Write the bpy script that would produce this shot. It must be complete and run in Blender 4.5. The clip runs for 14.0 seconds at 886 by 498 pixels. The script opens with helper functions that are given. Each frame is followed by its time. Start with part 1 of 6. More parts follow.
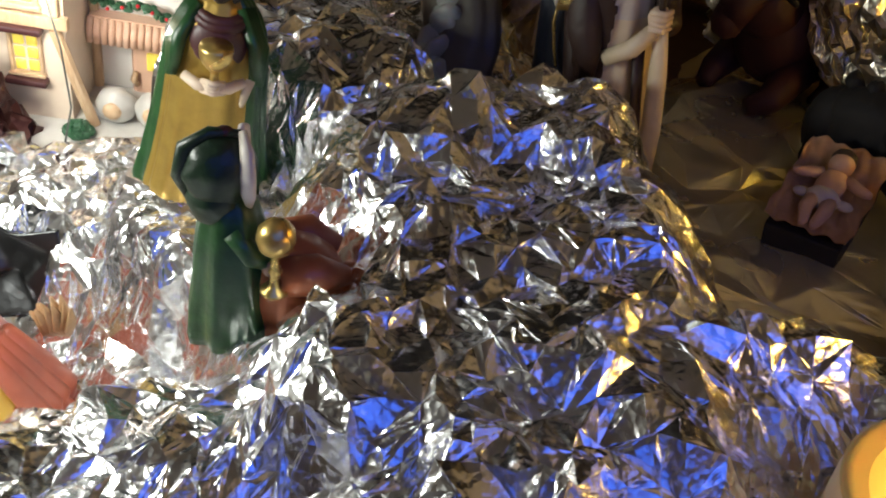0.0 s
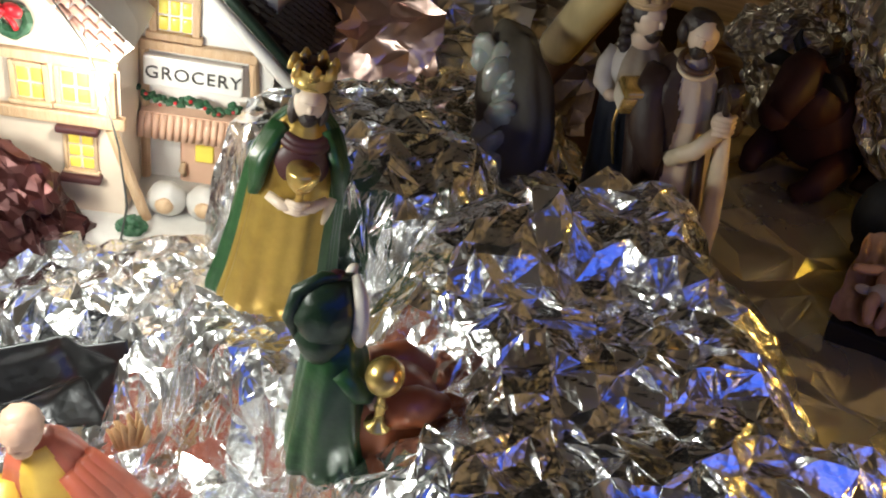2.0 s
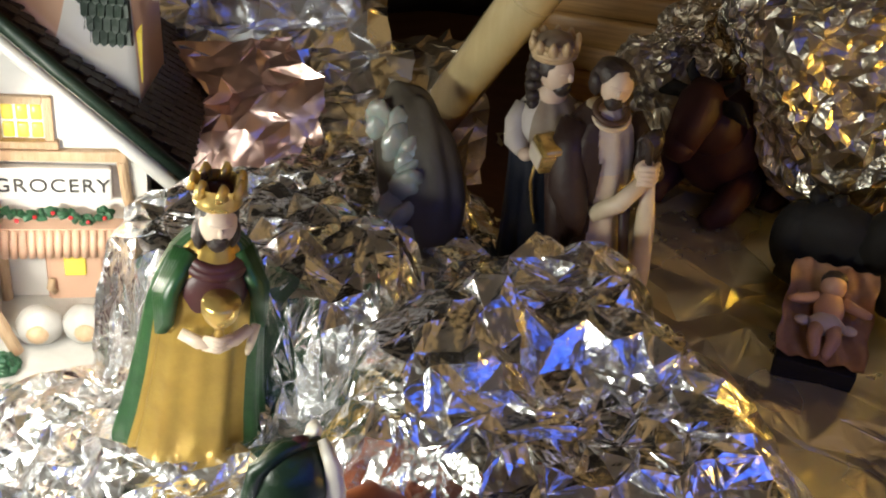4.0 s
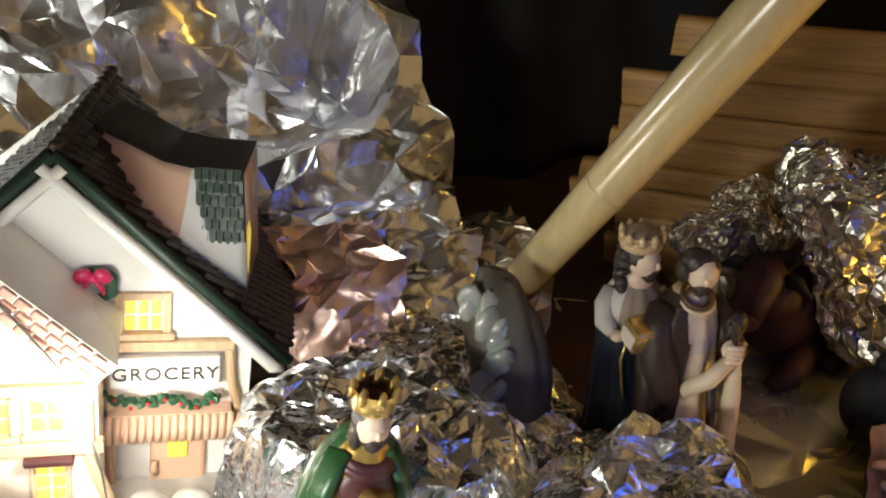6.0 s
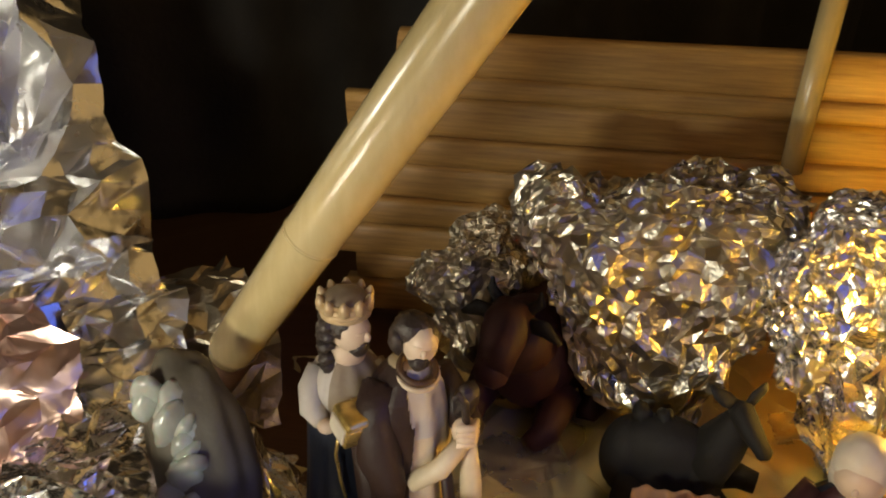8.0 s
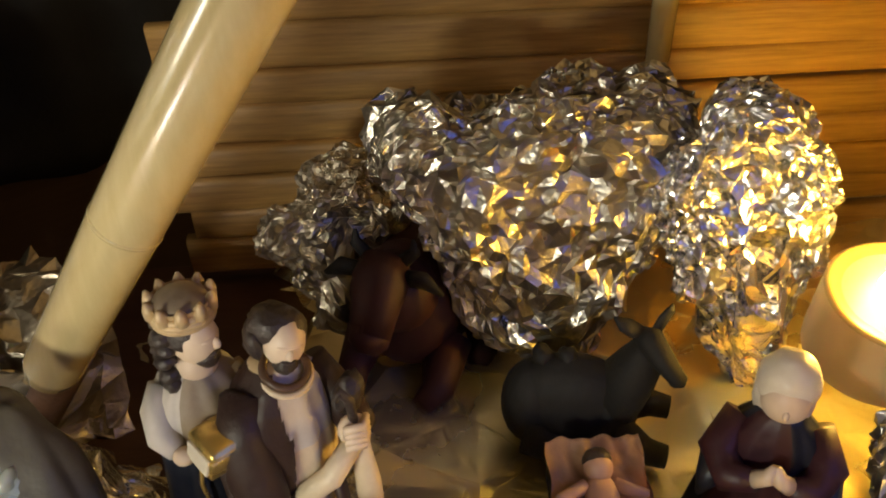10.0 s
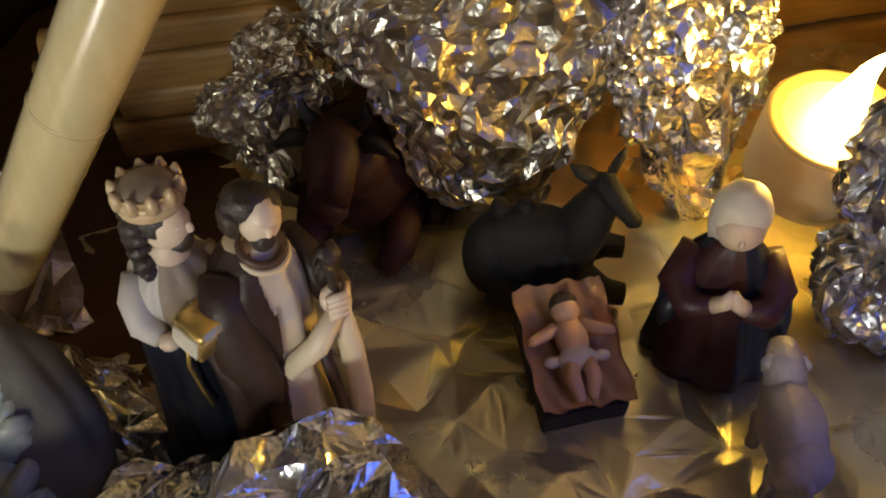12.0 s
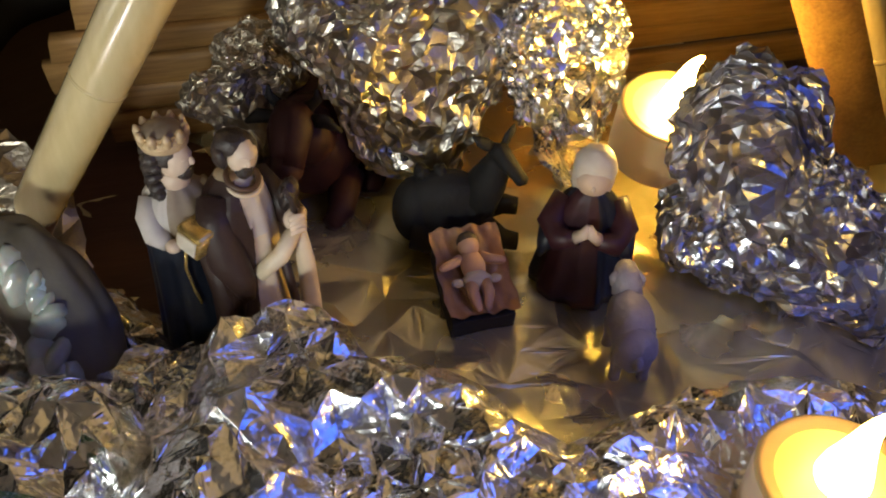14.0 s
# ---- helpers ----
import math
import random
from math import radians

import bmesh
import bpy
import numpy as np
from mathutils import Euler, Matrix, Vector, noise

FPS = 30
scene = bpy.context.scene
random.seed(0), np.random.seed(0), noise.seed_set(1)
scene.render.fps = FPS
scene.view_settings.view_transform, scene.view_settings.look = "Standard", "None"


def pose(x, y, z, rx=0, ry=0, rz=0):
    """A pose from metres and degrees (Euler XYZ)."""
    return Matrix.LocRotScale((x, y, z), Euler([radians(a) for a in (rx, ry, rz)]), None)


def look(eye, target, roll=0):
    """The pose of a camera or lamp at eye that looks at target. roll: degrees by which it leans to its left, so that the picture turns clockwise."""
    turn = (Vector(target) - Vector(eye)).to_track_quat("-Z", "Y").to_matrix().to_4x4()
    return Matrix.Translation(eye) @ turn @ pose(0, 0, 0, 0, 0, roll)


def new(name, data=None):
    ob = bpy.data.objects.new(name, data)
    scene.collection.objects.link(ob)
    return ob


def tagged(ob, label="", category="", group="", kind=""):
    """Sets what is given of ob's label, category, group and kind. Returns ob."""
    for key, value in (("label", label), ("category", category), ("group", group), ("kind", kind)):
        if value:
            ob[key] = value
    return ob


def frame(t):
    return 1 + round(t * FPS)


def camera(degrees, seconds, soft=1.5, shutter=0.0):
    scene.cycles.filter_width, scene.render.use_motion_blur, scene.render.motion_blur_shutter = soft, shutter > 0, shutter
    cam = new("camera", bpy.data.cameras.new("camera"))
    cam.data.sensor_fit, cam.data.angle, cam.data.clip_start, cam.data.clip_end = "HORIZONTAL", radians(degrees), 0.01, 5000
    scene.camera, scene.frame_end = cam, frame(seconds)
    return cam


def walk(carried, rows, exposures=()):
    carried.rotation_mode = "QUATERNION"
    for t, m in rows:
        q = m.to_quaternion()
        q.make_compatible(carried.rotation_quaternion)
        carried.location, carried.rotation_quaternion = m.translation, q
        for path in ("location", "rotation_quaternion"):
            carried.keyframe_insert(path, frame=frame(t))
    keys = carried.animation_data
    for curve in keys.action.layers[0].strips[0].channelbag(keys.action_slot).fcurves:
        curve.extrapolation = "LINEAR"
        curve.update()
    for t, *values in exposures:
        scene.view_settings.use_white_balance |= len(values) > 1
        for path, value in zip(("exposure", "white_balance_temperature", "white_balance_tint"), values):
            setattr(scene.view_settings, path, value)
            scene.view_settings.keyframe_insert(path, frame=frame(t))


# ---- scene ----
cam = camera(54.24, 14.0, soft=2.0)
PATH = [
    (0, (-0.00370, 0.00110, 0.16469), (0.00016, 0.15404, 0.03588), 0.85),
    (0.5, (-0.00815, 0.00356, 0.16843), (-0.00514, 0.15798, 0.04136), 0.71),
    (1, (-0.01438, 0.00563, 0.17387), (-0.01195, 0.16069, 0.04757), 0.66),
    (1.5, (-0.02026, 0.00926, 0.17660), (-0.01617, 0.16566, 0.05201), 0.98),
    (2, (-0.02861, 0.01430, 0.18172), (-0.02042, 0.17141, 0.05823), 1.10),
    (2.2, (-0.03211, 0.01718, 0.18159), (-0.02240, 0.17420, 0.05809), 0.84),
    (4.3, (-0.04297, 0.05000, 0.18517), (0.00372, 0.20394, 0.06632), 0.60),
    (4.5, (-0.04263, 0.05147, 0.18483), (0.00722, 0.20714, 0.06957), 0.79),
    (5, (-0.05408, 0.04611, 0.19647), (-0.00320, 0.21133, 0.09591), -0.37),
    (5.5, (-0.06669, 0.04645, 0.20328), (-0.01865, 0.21534, 0.10753), -0.94),
    (6, (-0.07509, 0.04895, 0.20770), (-0.02852, 0.21843, 0.11224), -1.04),
    (6.5, (-0.07302, 0.05191, 0.20583), (-0.02407, 0.22075, 0.11045), -0.54),
    (7, (-0.05205, 0.06222, 0.19533), (0.00739, 0.22744, 0.09957), 0.84),
    (7.5, (-0.03635, 0.07581, 0.19428), (0.03977, 0.23490, 0.09994), 1.76),
    (7.7, (-0.03151, 0.08022, 0.19501), (0.04975, 0.23728, 0.10159), 1.47),
    (9.8, (-0.00802, 0.11722, 0.18797), (0.10165, 0.24679, 0.08223), -0.97),
    (10, (-0.00600, 0.11925, 0.18703), (0.10253, 0.24487, 0.07551), -1.83),
    (10.5, (-0.00035, 0.12257, 0.18269), (0.10314, 0.23943, 0.05764), -4.00),
    (11, (-0.00359, 0.12443, 0.18631), (0.09664, 0.23561, 0.05365), -5.42),
    (11.5, (-0.01199, 0.12623, 0.18659), (0.09062, 0.23079, 0.05044), -4.71),
    (12, (-0.01413, 0.12739, 0.18780), (0.09330, 0.22545, 0.05054), -2.74),
    (12.5, (-0.02156, 0.12119, 0.19507), (0.09085, 0.21404, 0.05816), -1.00),
    (13, (-0.03852, 0.10987, 0.20017), (0.07609, 0.20198, 0.06461), -0.46),
    (13.5, (-0.04885, 0.08845, 0.21182), (0.06822, 0.18052, 0.07833), -0.07),
    (14, (-0.06353, 0.07753, 0.21350), (0.05612, 0.16978, 0.08245), 0.60),
]
EXPOSURES = [(0, -0.76, 6600, 10), (2.2, -0.76, 6600, 10), (5.0, -0.14, 6800, 10), (6.2, -0.22, 6800, 10), (7.5, 0.16, 7900, 10), (10.0, 0.20, 7700, 10), (12.0, -0.05, 6700, 10), (13.3, 0.10, 6500, 10), (14.0, 0.12, 6400, 10)]
walk(cam, [(t, look(eye, target, roll)) for t, eye, target, roll in PATH], EXPOSURES)

# ------------------------------------------------------------------ world and lights
FLOOR = 0.004          # the manger's floor
TABLE = -0.022         # the table top
world = bpy.data.worlds.new("room_dark")
scene.world = world
world.use_nodes = True
world.node_tree.nodes["Background"].inputs[0].default_value = (0.085, 0.066, 0.046, 1)
world.node_tree.nodes["Background"].inputs[1].default_value = 1.0


def lamp(name, kind, place, power, colour, size, target=None):
    data = bpy.data.lights.new(name, kind)
    data.energy, data.color = power, colour
    if kind == "AREA":
        data.shape, data.size, data.size_y = "RECTANGLE", size * 1.2, size * 0.66
    else:
        data.shadow_soft_size = size
    ob = new(name, data)
    ob.matrix_basis = look(place, target) if target else pose(*place)
    return ob


lamp("white_lamp", "AREA", (-0.158, 0.134, 0.115), 0.54, (0.95, 1.0, 0.93), 0.045, (-0.122, 0.172, 0.0))
lamp("string_light", "POINT", (-0.228, 0.385, 0.150), 0.58, (0.95, 1.0, 0.95), 0.012)
lamp("fairy_bulb_light", "POINT", (-0.1215, 0.2440, 0.0600), 0.19, (1.0, 0.98, 0.88), 0.004)
# unseen blue source, added for the blue glints in the foil
lamp("blue_source_light", "AREA", (0.045, -0.055, 0.170), 0.135, (0.045, 0.16, 1.0), 0.24, (-0.035, 0.06, 0.0)).data.spread = radians(115)
# added warm fill from above for the room's ambient light, no visible fixture
lamp("warm_overhead_fill", "AREA", (0.42, 0.05, 0.74), 0.52, (1.0, 0.67, 0.27), 0.85, (0.1, 0.2, 0.0))

# ------------------------------------------------------------------ materials


def material(name, base, rough=0.5, metal=0.0, second=None, scale=120.0, amount=0.5, bump=0.0, bump_scale=None, stretch=(1, 1, 1), detail=4.0, coat=0.0, emit=None, power=0.0, sss=0.0):
    m = bpy.data.materials.new(name)
    m.use_nodes = True
    t = m.node_tree
    n, l = t.nodes, t.links
    p = n["Principled BSDF"]
    p.inputs["Base Color"].default_value = (*base, 1)
    p.inputs["Roughness"].default_value = rough
    p.inputs["Metallic"].default_value = metal
    p.inputs["Coat Weight"].default_value = coat
    p.inputs["Coat Roughness"].default_value = 0.25
    if sss:
        p.inputs["Subsurface Weight"].default_value = sss
        p.inputs["Subsurface Scale"].default_value = 0.004
    co = n.new("ShaderNodeTexCoord")
    mp = n.new("ShaderNodeMapping")
    mp.inputs["Scale"].default_value = stretch
    l.new(co.outputs["Object"], mp.inputs[0])
    if second:
        tx = n.new("ShaderNodeTexNoise")
        tx.inputs["Scale"].default_value = scale
        tx.inputs["Detail"].default_value = detail
        tx.inputs["Roughness"].default_value = 0.62
        l.new(mp.outputs[0], tx.inputs["Vector"])
        big = n.new("ShaderNodeTexNoise")
        big.inputs["Scale"].default_value = scale / 5
        big.inputs["Detail"].default_value = 2
        l.new(mp.outputs[0], big.inputs["Vector"])
        add = n.new("ShaderNodeMath")
        add.operation = "MULTIPLY_ADD"
        l.new(tx.outputs[0], add.inputs[0])
        add.inputs[1].default_value = 0.65
        sub = n.new("ShaderNodeMath")
        sub.operation = "MULTIPLY"
        l.new(big.outputs[0], sub.inputs[0])
        sub.inputs[1].default_value = 0.35
        l.new(sub.outputs[0], add.inputs[2])
        rp = n.new("ShaderNodeValToRGB")
        rp.color_ramp.elements[0].position = 0.5 - 0.28 * amount
        rp.color_ramp.elements[1].position = 0.5 + 0.28 * amount
        rp.color_ramp.elements[0].color = (*base, 1)
        rp.color_ramp.elements[1].color = (*second, 1)
        l.new(add.outputs[0], rp.inputs[0])
        l.new(rp.outputs[0], p.inputs["Base Color"])
        rr = n.new("ShaderNodeMapRange")
        rr.inputs["To Min"].default_value = max(0.03, rough - 0.09)
        rr.inputs["To Max"].default_value = min(1.0, rough + 0.09)
        l.new(big.outputs[0], rr.inputs["Value"])
        l.new(rr.outputs[0], p.inputs["Roughness"])
    if bump:
        bx = n.new("ShaderNodeTexNoise")
        bx.inputs["Scale"].default_value = bump_scale or scale * 2
        bx.inputs["Detail"].default_value = 3
        l.new(mp.outputs[0], bx.inputs["Vector"])
        b = n.new("ShaderNodeBump")
        b.inputs["Strength"].default_value = bump
        b.inputs["Distance"].default_value = 0.001
        l.new(bx.outputs[0], b.inputs["Height"])
        l.new(b.outputs[0], p.inputs["Normal"])
    if emit:
        p.inputs["Emission Color"].default_value = (*emit, 1)
        p.inputs["Emission Strength"].default_value = power
    return m


def foil_material(name, base, rough, fold, strength, second=None, metal=1.0):
    """Household foil: metal with fine straight creases as relief."""
    m = bpy.data.materials.new(name)
    m.use_nodes = True
    t = m.node_tree
    n, l = t.nodes, t.links
    p = n["Principled BSDF"]
    p.inputs["Base Color"].default_value = (*base, 1)
    p.inputs["Metallic"].default_value = metal
    co = n.new("ShaderNodeTexCoord")
    heights = []
    for k, (sc, w) in enumerate(((fold, 1.0), (fold * 2.3, 0.45))):
        v = n.new("ShaderNodeTexVoronoi")
        v.feature = "F1" if k else "DISTANCE_TO_EDGE"
        v.inputs["Scale"].default_value = sc
        l.new(co.outputs["Object"], v.inputs["Vector"])
        q = n.new("ShaderNodeMath")
        q.operation = "MULTIPLY"
        q.inputs[1].default_value = w
        l.new(v.outputs["Distance"], q.inputs[0])
        heights.append(q)
    s = n.new("ShaderNodeMath")
    l.new(heights[0].outputs[0], s.inputs[0])
    l.new(heights[1].outputs[0], s.inputs[1])
    b = n.new("ShaderNodeBump")
    b.inputs["Strength"].default_value = strength
    b.inputs["Distance"].default_value = 0.0012
    l.new(s.outputs[0], b.inputs["Height"])
    l.new(b.outputs[0], p.inputs["Normal"])
    z = n.new("ShaderNodeTexNoise")
    z.inputs["Scale"].default_value = 45
    z.inputs["Detail"].default_value = 5
    l.new(co.outputs["Object"], z.inputs["Vector"])
    r = n.new("ShaderNodeMapRange")
    r.inputs["To Min"].default_value = rough * 0.55
    r.inputs["To Max"].default_value = rough * 1.5
    l.new(z.outputs[0], r.inputs["Value"])
    l.new(r.outputs[0], p.inputs["Roughness"])
    if second:
        mx = n.new("ShaderNodeMix")
        mx.data_type = "RGBA"
        mx.inputs["A"].default_value = (*base, 1)
        mx.inputs["B"].default_value = (*second, 1)
        l.new(z.outputs[0], mx.inputs["Factor"])
        l.new(mx.outputs["Result"], p.inputs["Base Color"])
    return m


FOIL = foil_material("aluminium_foil", (0.89, 0.89, 0.90), 0.225, 250, 0.30)
# same foil, browned and darkened: the rocks' dim warm light in the colour
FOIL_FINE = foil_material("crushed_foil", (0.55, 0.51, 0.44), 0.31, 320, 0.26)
# lighter copy of the crushed foil for the candle-lit sheet
FOIL_BRIGHT = foil_material("bright_crushed_foil", (0.74, 0.73, 0.72), 0.24, 280, 0.26)
# heap foil darkened and tinted with the blue light that falls on it
FOIL_HEAP = foil_material("blue_lit_crushed_foil", (0.50, 0.50, 0.55), 0.28, 260, 0.24)
# shaded copy of the foil: shade by the stable wall put into the base
FOIL_SHADED = foil_material("shaded_foil", (0.54, 0.47, 0.37), 0.38, 320, 0.26)
FOIL_SHEET = foil_material("smooth_foil", (0.88, 0.88, 0.90), 0.28, 120, 0.22)
# yellow base holds the reflection of the candle-lit slats and rocks
FOIL_FLOOR = foil_material("floor_foil", (0.90, 0.82, 0.52), 0.29, 45, 0.10, (0.82, 0.72, 0.40), 0.75)
# silver foil with the peach house's reflection put into its base colour
FOIL_HOUSE_TINT = foil_material("house_tinted_foil", (0.86, 0.60, 0.53), 0.34, 90, 0.12)
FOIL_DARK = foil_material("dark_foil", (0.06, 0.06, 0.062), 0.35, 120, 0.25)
FOIL_RED = foil_material("dark_red_foil", (0.075, 0.018, 0.016), 0.36, 90, 0.15, (0.035, 0.011, 0.010), 0.6)
GREEN = material("green_glaze", (0.010, 0.042, 0.014), 0.34, 0, (0.028, 0.090, 0.026), 260, 0.7, 0.15)
DARK_GREEN = material("dark_green_glaze", (0.005, 0.016, 0.008), 0.38, 0, (0.014, 0.040, 0.015), 260, 0.8, 0.15)
GOLD = material("gold_paint", (0.50, 0.33, 0.07), 0.36, 0.55, (0.33, 0.20, 0.05), 160, 0.8, 0.2)
GOLD_BRIGHT = material("bright_gold_paint", (0.80, 0.58, 0.20), 0.28, 0.8, (0.6, 0.4, 0.12), 200, 0.8, 0.15)
MAROON = material("maroon_paint", (0.040, 0.009, 0.012), 0.45, 0, (0.070, 0.020, 0.020), 200, 0.8, 0.1)
WINE = material("wine_red_paint", (0.026, 0.005, 0.009), 0.5, 0, (0.052, 0.011, 0.016), 200, 0.8, 0.2)
BROWN_RED = material("red_brown_paint", (0.36, 0.09, 0.03), 0.38, 0, (0.44, 0.14, 0.055), 170, 0.8, 0.15)
CLOAK = material("brown_cloak_paint", (0.036, 0.016, 0.012), 0.5, 0, (0.030, 0.014, 0.010), 230, 0.8, 0.25)
CREAM = material("cream_paint", (0.74, 0.62, 0.45), 0.5, 0, (0.58, 0.45, 0.29), 130, 0.8, 0.2)
IVORY = material("ivory_paint", (0.72, 0.66, 0.56), 0.45, 0, (0.6, 0.52, 0.42), 150, 0.8, 0.1)
PALE = material("pale_grey_paint", (0.62, 0.58, 0.54), 0.5, 0, (0.50, 0.44, 0.38), 140, 0.8, 0.15)
NAVY = material("navy_paint", (0.006, 0.009, 0.018), 0.45, 0, (0.013, 0.018, 0.032), 180, 0.8, 0.15)
SKIN = material("skin_paint", (0.62, 0.40, 0.28), 0.42, 0, (0.54, 0.32, 0.22), 180, 0.7, 0.05)
HAIR = material("dark_hair_paint", (0.018, 0.013, 0.011), 0.4, 0, (0.05, 0.035, 0.03), 300, 0.8, 0.5, 700)
BLACK = material("black_paint", (0.005, 0.0045, 0.0045), 0.75, 0, (0.010, 0.009, 0.008), 200, 0.8, 0.3)
OX = material("dark_red_brown_paint", (0.024, 0.005, 0.005), 0.66, 0, (0.058, 0.012, 0.010), 130, 0.8, 0.2)
FLEECE = material("fleece_paint", (0.38, 0.35, 0.38), 0.6, 0, (0.28, 0.25, 0.28), 260, 0.8, 0.5, 500)
PINK = material("pink_paint", (0.74, 0.50, 0.33), 0.5, 0, (0.58, 0.35, 0.21), 190, 0.8, 0.4)
YELLOW = material("yellow_paint", (0.70, 0.45, 0.07), 0.42, 0, (0.6, 0.33, 0.05), 140, 0.8, 0.1)
RED = material("coral_red_paint", (0.50, 0.13, 0.07), 0.42, 0, (0.40, 0.09, 0.05), 140, 0.8, 0.15)
TAN = material("tan_leaf", (0.50, 0.30, 0.14), 0.6, 0, (0.36, 0.2, 0.09), 260, 0.8, 0.3)
BAMBOO = material("bamboo", (0.66, 0.53, 0.28), 0.20, 0, (0.56, 0.43, 0.21), 40, 0.7, 0.04, 160, (9, 9, 1), coat=0.8)
SLAT = material("slat_wood", (0.64, 0.38, 0.13), 0.42, 0, (0.22, 0.10, 0.036), 45, 1.0, 0.25, 120, (1, 18, 18), coat=0.1)
BOARD = material("board_wood", (0.115, 0.052, 0.028), 0.5, 0, (0.06, 0.026, 0.016), 60, 1.0, 0.25, 140, (1, 12, 12))
STONE = material("grey_stone", (0.060, 0.050, 0.036), 0.5, 0, (0.115, 0.100, 0.074), 60, 0.9, 0.3, 200)
CRYSTAL = material("milky_crystal", (0.40, 0.42, 0.38), 0.18, 0, (0.24, 0.25, 0.22), 90, 0.9, 0.25, 240, coat=0.6, sss=0.3)
WAX = material("candle_plastic", (0.24, 0.165, 0.065), 0.45, 0, (0.21, 0.145, 0.055), 60, 0.8, 0.03, emit=(1.0, 0.66, 0.20), power=0.12, sss=0.2)
CUP = material("candle_side_plastic", (0.52, 0.38, 0.24), 0.4, 0, (0.47, 0.34, 0.21), 60, 0.8, 0.03, emit=(1.0, 0.62, 0.28), power=0.06, sss=0.3)
FLAME = material("led_flame", (1, 0.9, 0.7), 0.3, emit=(1.0, 0.62, 0.11), power=165.0)
FLAME_LOW = material("dim_led_flame", (1, 0.9, 0.7), 0.3, emit=(1.0, 0.60, 0.10), power=52.0)
LED = material("white_led", (1, 1, 1), 0.3, emit=(1.0, 0.97, 0.85), power=60.0)
WIRE = material("dark_wire", (0.06, 0.06, 0.055), 0.4)
SNOW = material("white_porcelain", (0.82, 0.80, 0.76), 0.3, 0, (0.74, 0.71, 0.66), 90, 0.8, 0.05, coat=0.3)
PLASTER = material("cream_porcelain", (0.74, 0.62, 0.50), 0.35, 0, (0.66, 0.52, 0.40), 80, 0.8, 0.1, coat=0.2)
PEACH = material("peach_porcelain", (0.72, 0.47, 0.34), 0.35, 0, (0.66, 0.40, 0.27), 70, 0.8, 0.05, coat=0.2)
TIMBER = material("painted_timber", (0.46, 0.28, 0.15), 0.45, 0, (0.62, 0.45, 0.29), 120, 0.9, 0.4, 320, (5, 5, 1))
BRICK = material("brick_porcelain", (0.40, 0.20, 0.15), 0.45, 0, (0.52, 0.32, 0.25), 160, 0.9, 0.2)
SHINGLE = material("dark_shingle_glaze", (0.016, 0.012, 0.009), 0.5, 0, (0.05, 0.026, 0.014), 240, 0.9, 0.4, coat=0.15)
SHINGLE_GREEN = material("green_shingle_glaze", (0.006, 0.020, 0.012), 0.5, 0, (0.014, 0.034, 0.020), 240, 0.9, 0.3, coat=0.1)
MANTLE = material("tan_mantle_paint", (0.22, 0.155, 0.10), 0.5, 0, (0.33, 0.26, 0.19), 150, 0.8, 0.2)
CROWN_TAN = material("antique_gold_paint", (0.64, 0.49, 0.29), 0.38, 0.15, (0.42, 0.27, 0.14), 220, 0.9, 0.25)
PALE_SKIN = material("pale_skin_paint", (0.70, 0.56, 0.43), 0.42, 0, (0.62, 0.46, 0.34), 180, 0.7, 0.05)
COLLAR = material("brown_collar_paint", (0.055, 0.026, 0.016), 0.45, 0, (0.12, 0.065, 0.036), 200, 0.8, 0.2)
GARLAND = material("garland_green", (0.012, 0.06, 0.025), 0.45, 0, (0.03, 0.11, 0.05), 500, 0.9, 0.5)
BERRY = material("red_berry", (0.55, 0.02, 0.03), 0.3)
BOW = material("pink_bow", (0.62, 0.03, 0.12), 0.35, 0, (0.5, 0.02, 0.08), 150, 0.8, 0.1)
PANE = material("lit_window", (0.75, 0.62, 0.12), 0.25, 0, (0.55, 0.45, 0.06), 150, 0.9, 0.1, emit=(1.0, 0.80, 0.12), power=0.55)
INK = material("sign_ink", (0.05, 0.045, 0.04), 0.5)
MAT_GREY = material("grey_porcelain", (0.40, 0.38, 0.35), 0.4, 0, (0.55, 0.53, 0.5), 120, 0.9, 0.15)
# near-black colour in place of the unlit room behind the display
DARK_BACK = material("dark_background", (0.020, 0.018, 0.018), 0.8, 0, (0.040, 0.036, 0.034), 40, 0.9, 0.4, 300)
TABLE_WOOD = material("table_wood", (0.10, 0.055, 0.03), 0.45, 0, (0.06, 0.03, 0.016), 30, 0.9, 0.1, 100, (1, 10, 1))
# pale so that the unseen walls and ceiling bounce light onto the foil
WALLPAINT = material("room_wall_paint", (0.80, 0.72, 0.60), 0.8, 0, (0.74, 0.65, 0.53), 8, 0.8, 0.1, 60)

# ------------------------------------------------------------------ building helpers
BASE = {}


def thing(name, place, label, category, group="", kind=""):
    ob = new(name)
    ob.empty_display_size = 0.01
    ob.location = place
    BASE[ob.name] = Vector(place)
    return tagged(ob, label, category, group, kind)


def mesh_of(name, bm, mats, smooth=True):
    me = bpy.data.meshes.new(name)
    bmesh.ops.recalc_face_normals(bm, faces=bm.faces)
    bm.to_mesh(me)
    bm.free()
    for m in mats if isinstance(mats, (list, tuple)) else [mats]:
        me.materials.append(m)
    if smooth:
        me.polygons.foreach_set("use_smooth", [True] * len(me.polygons))
    return me


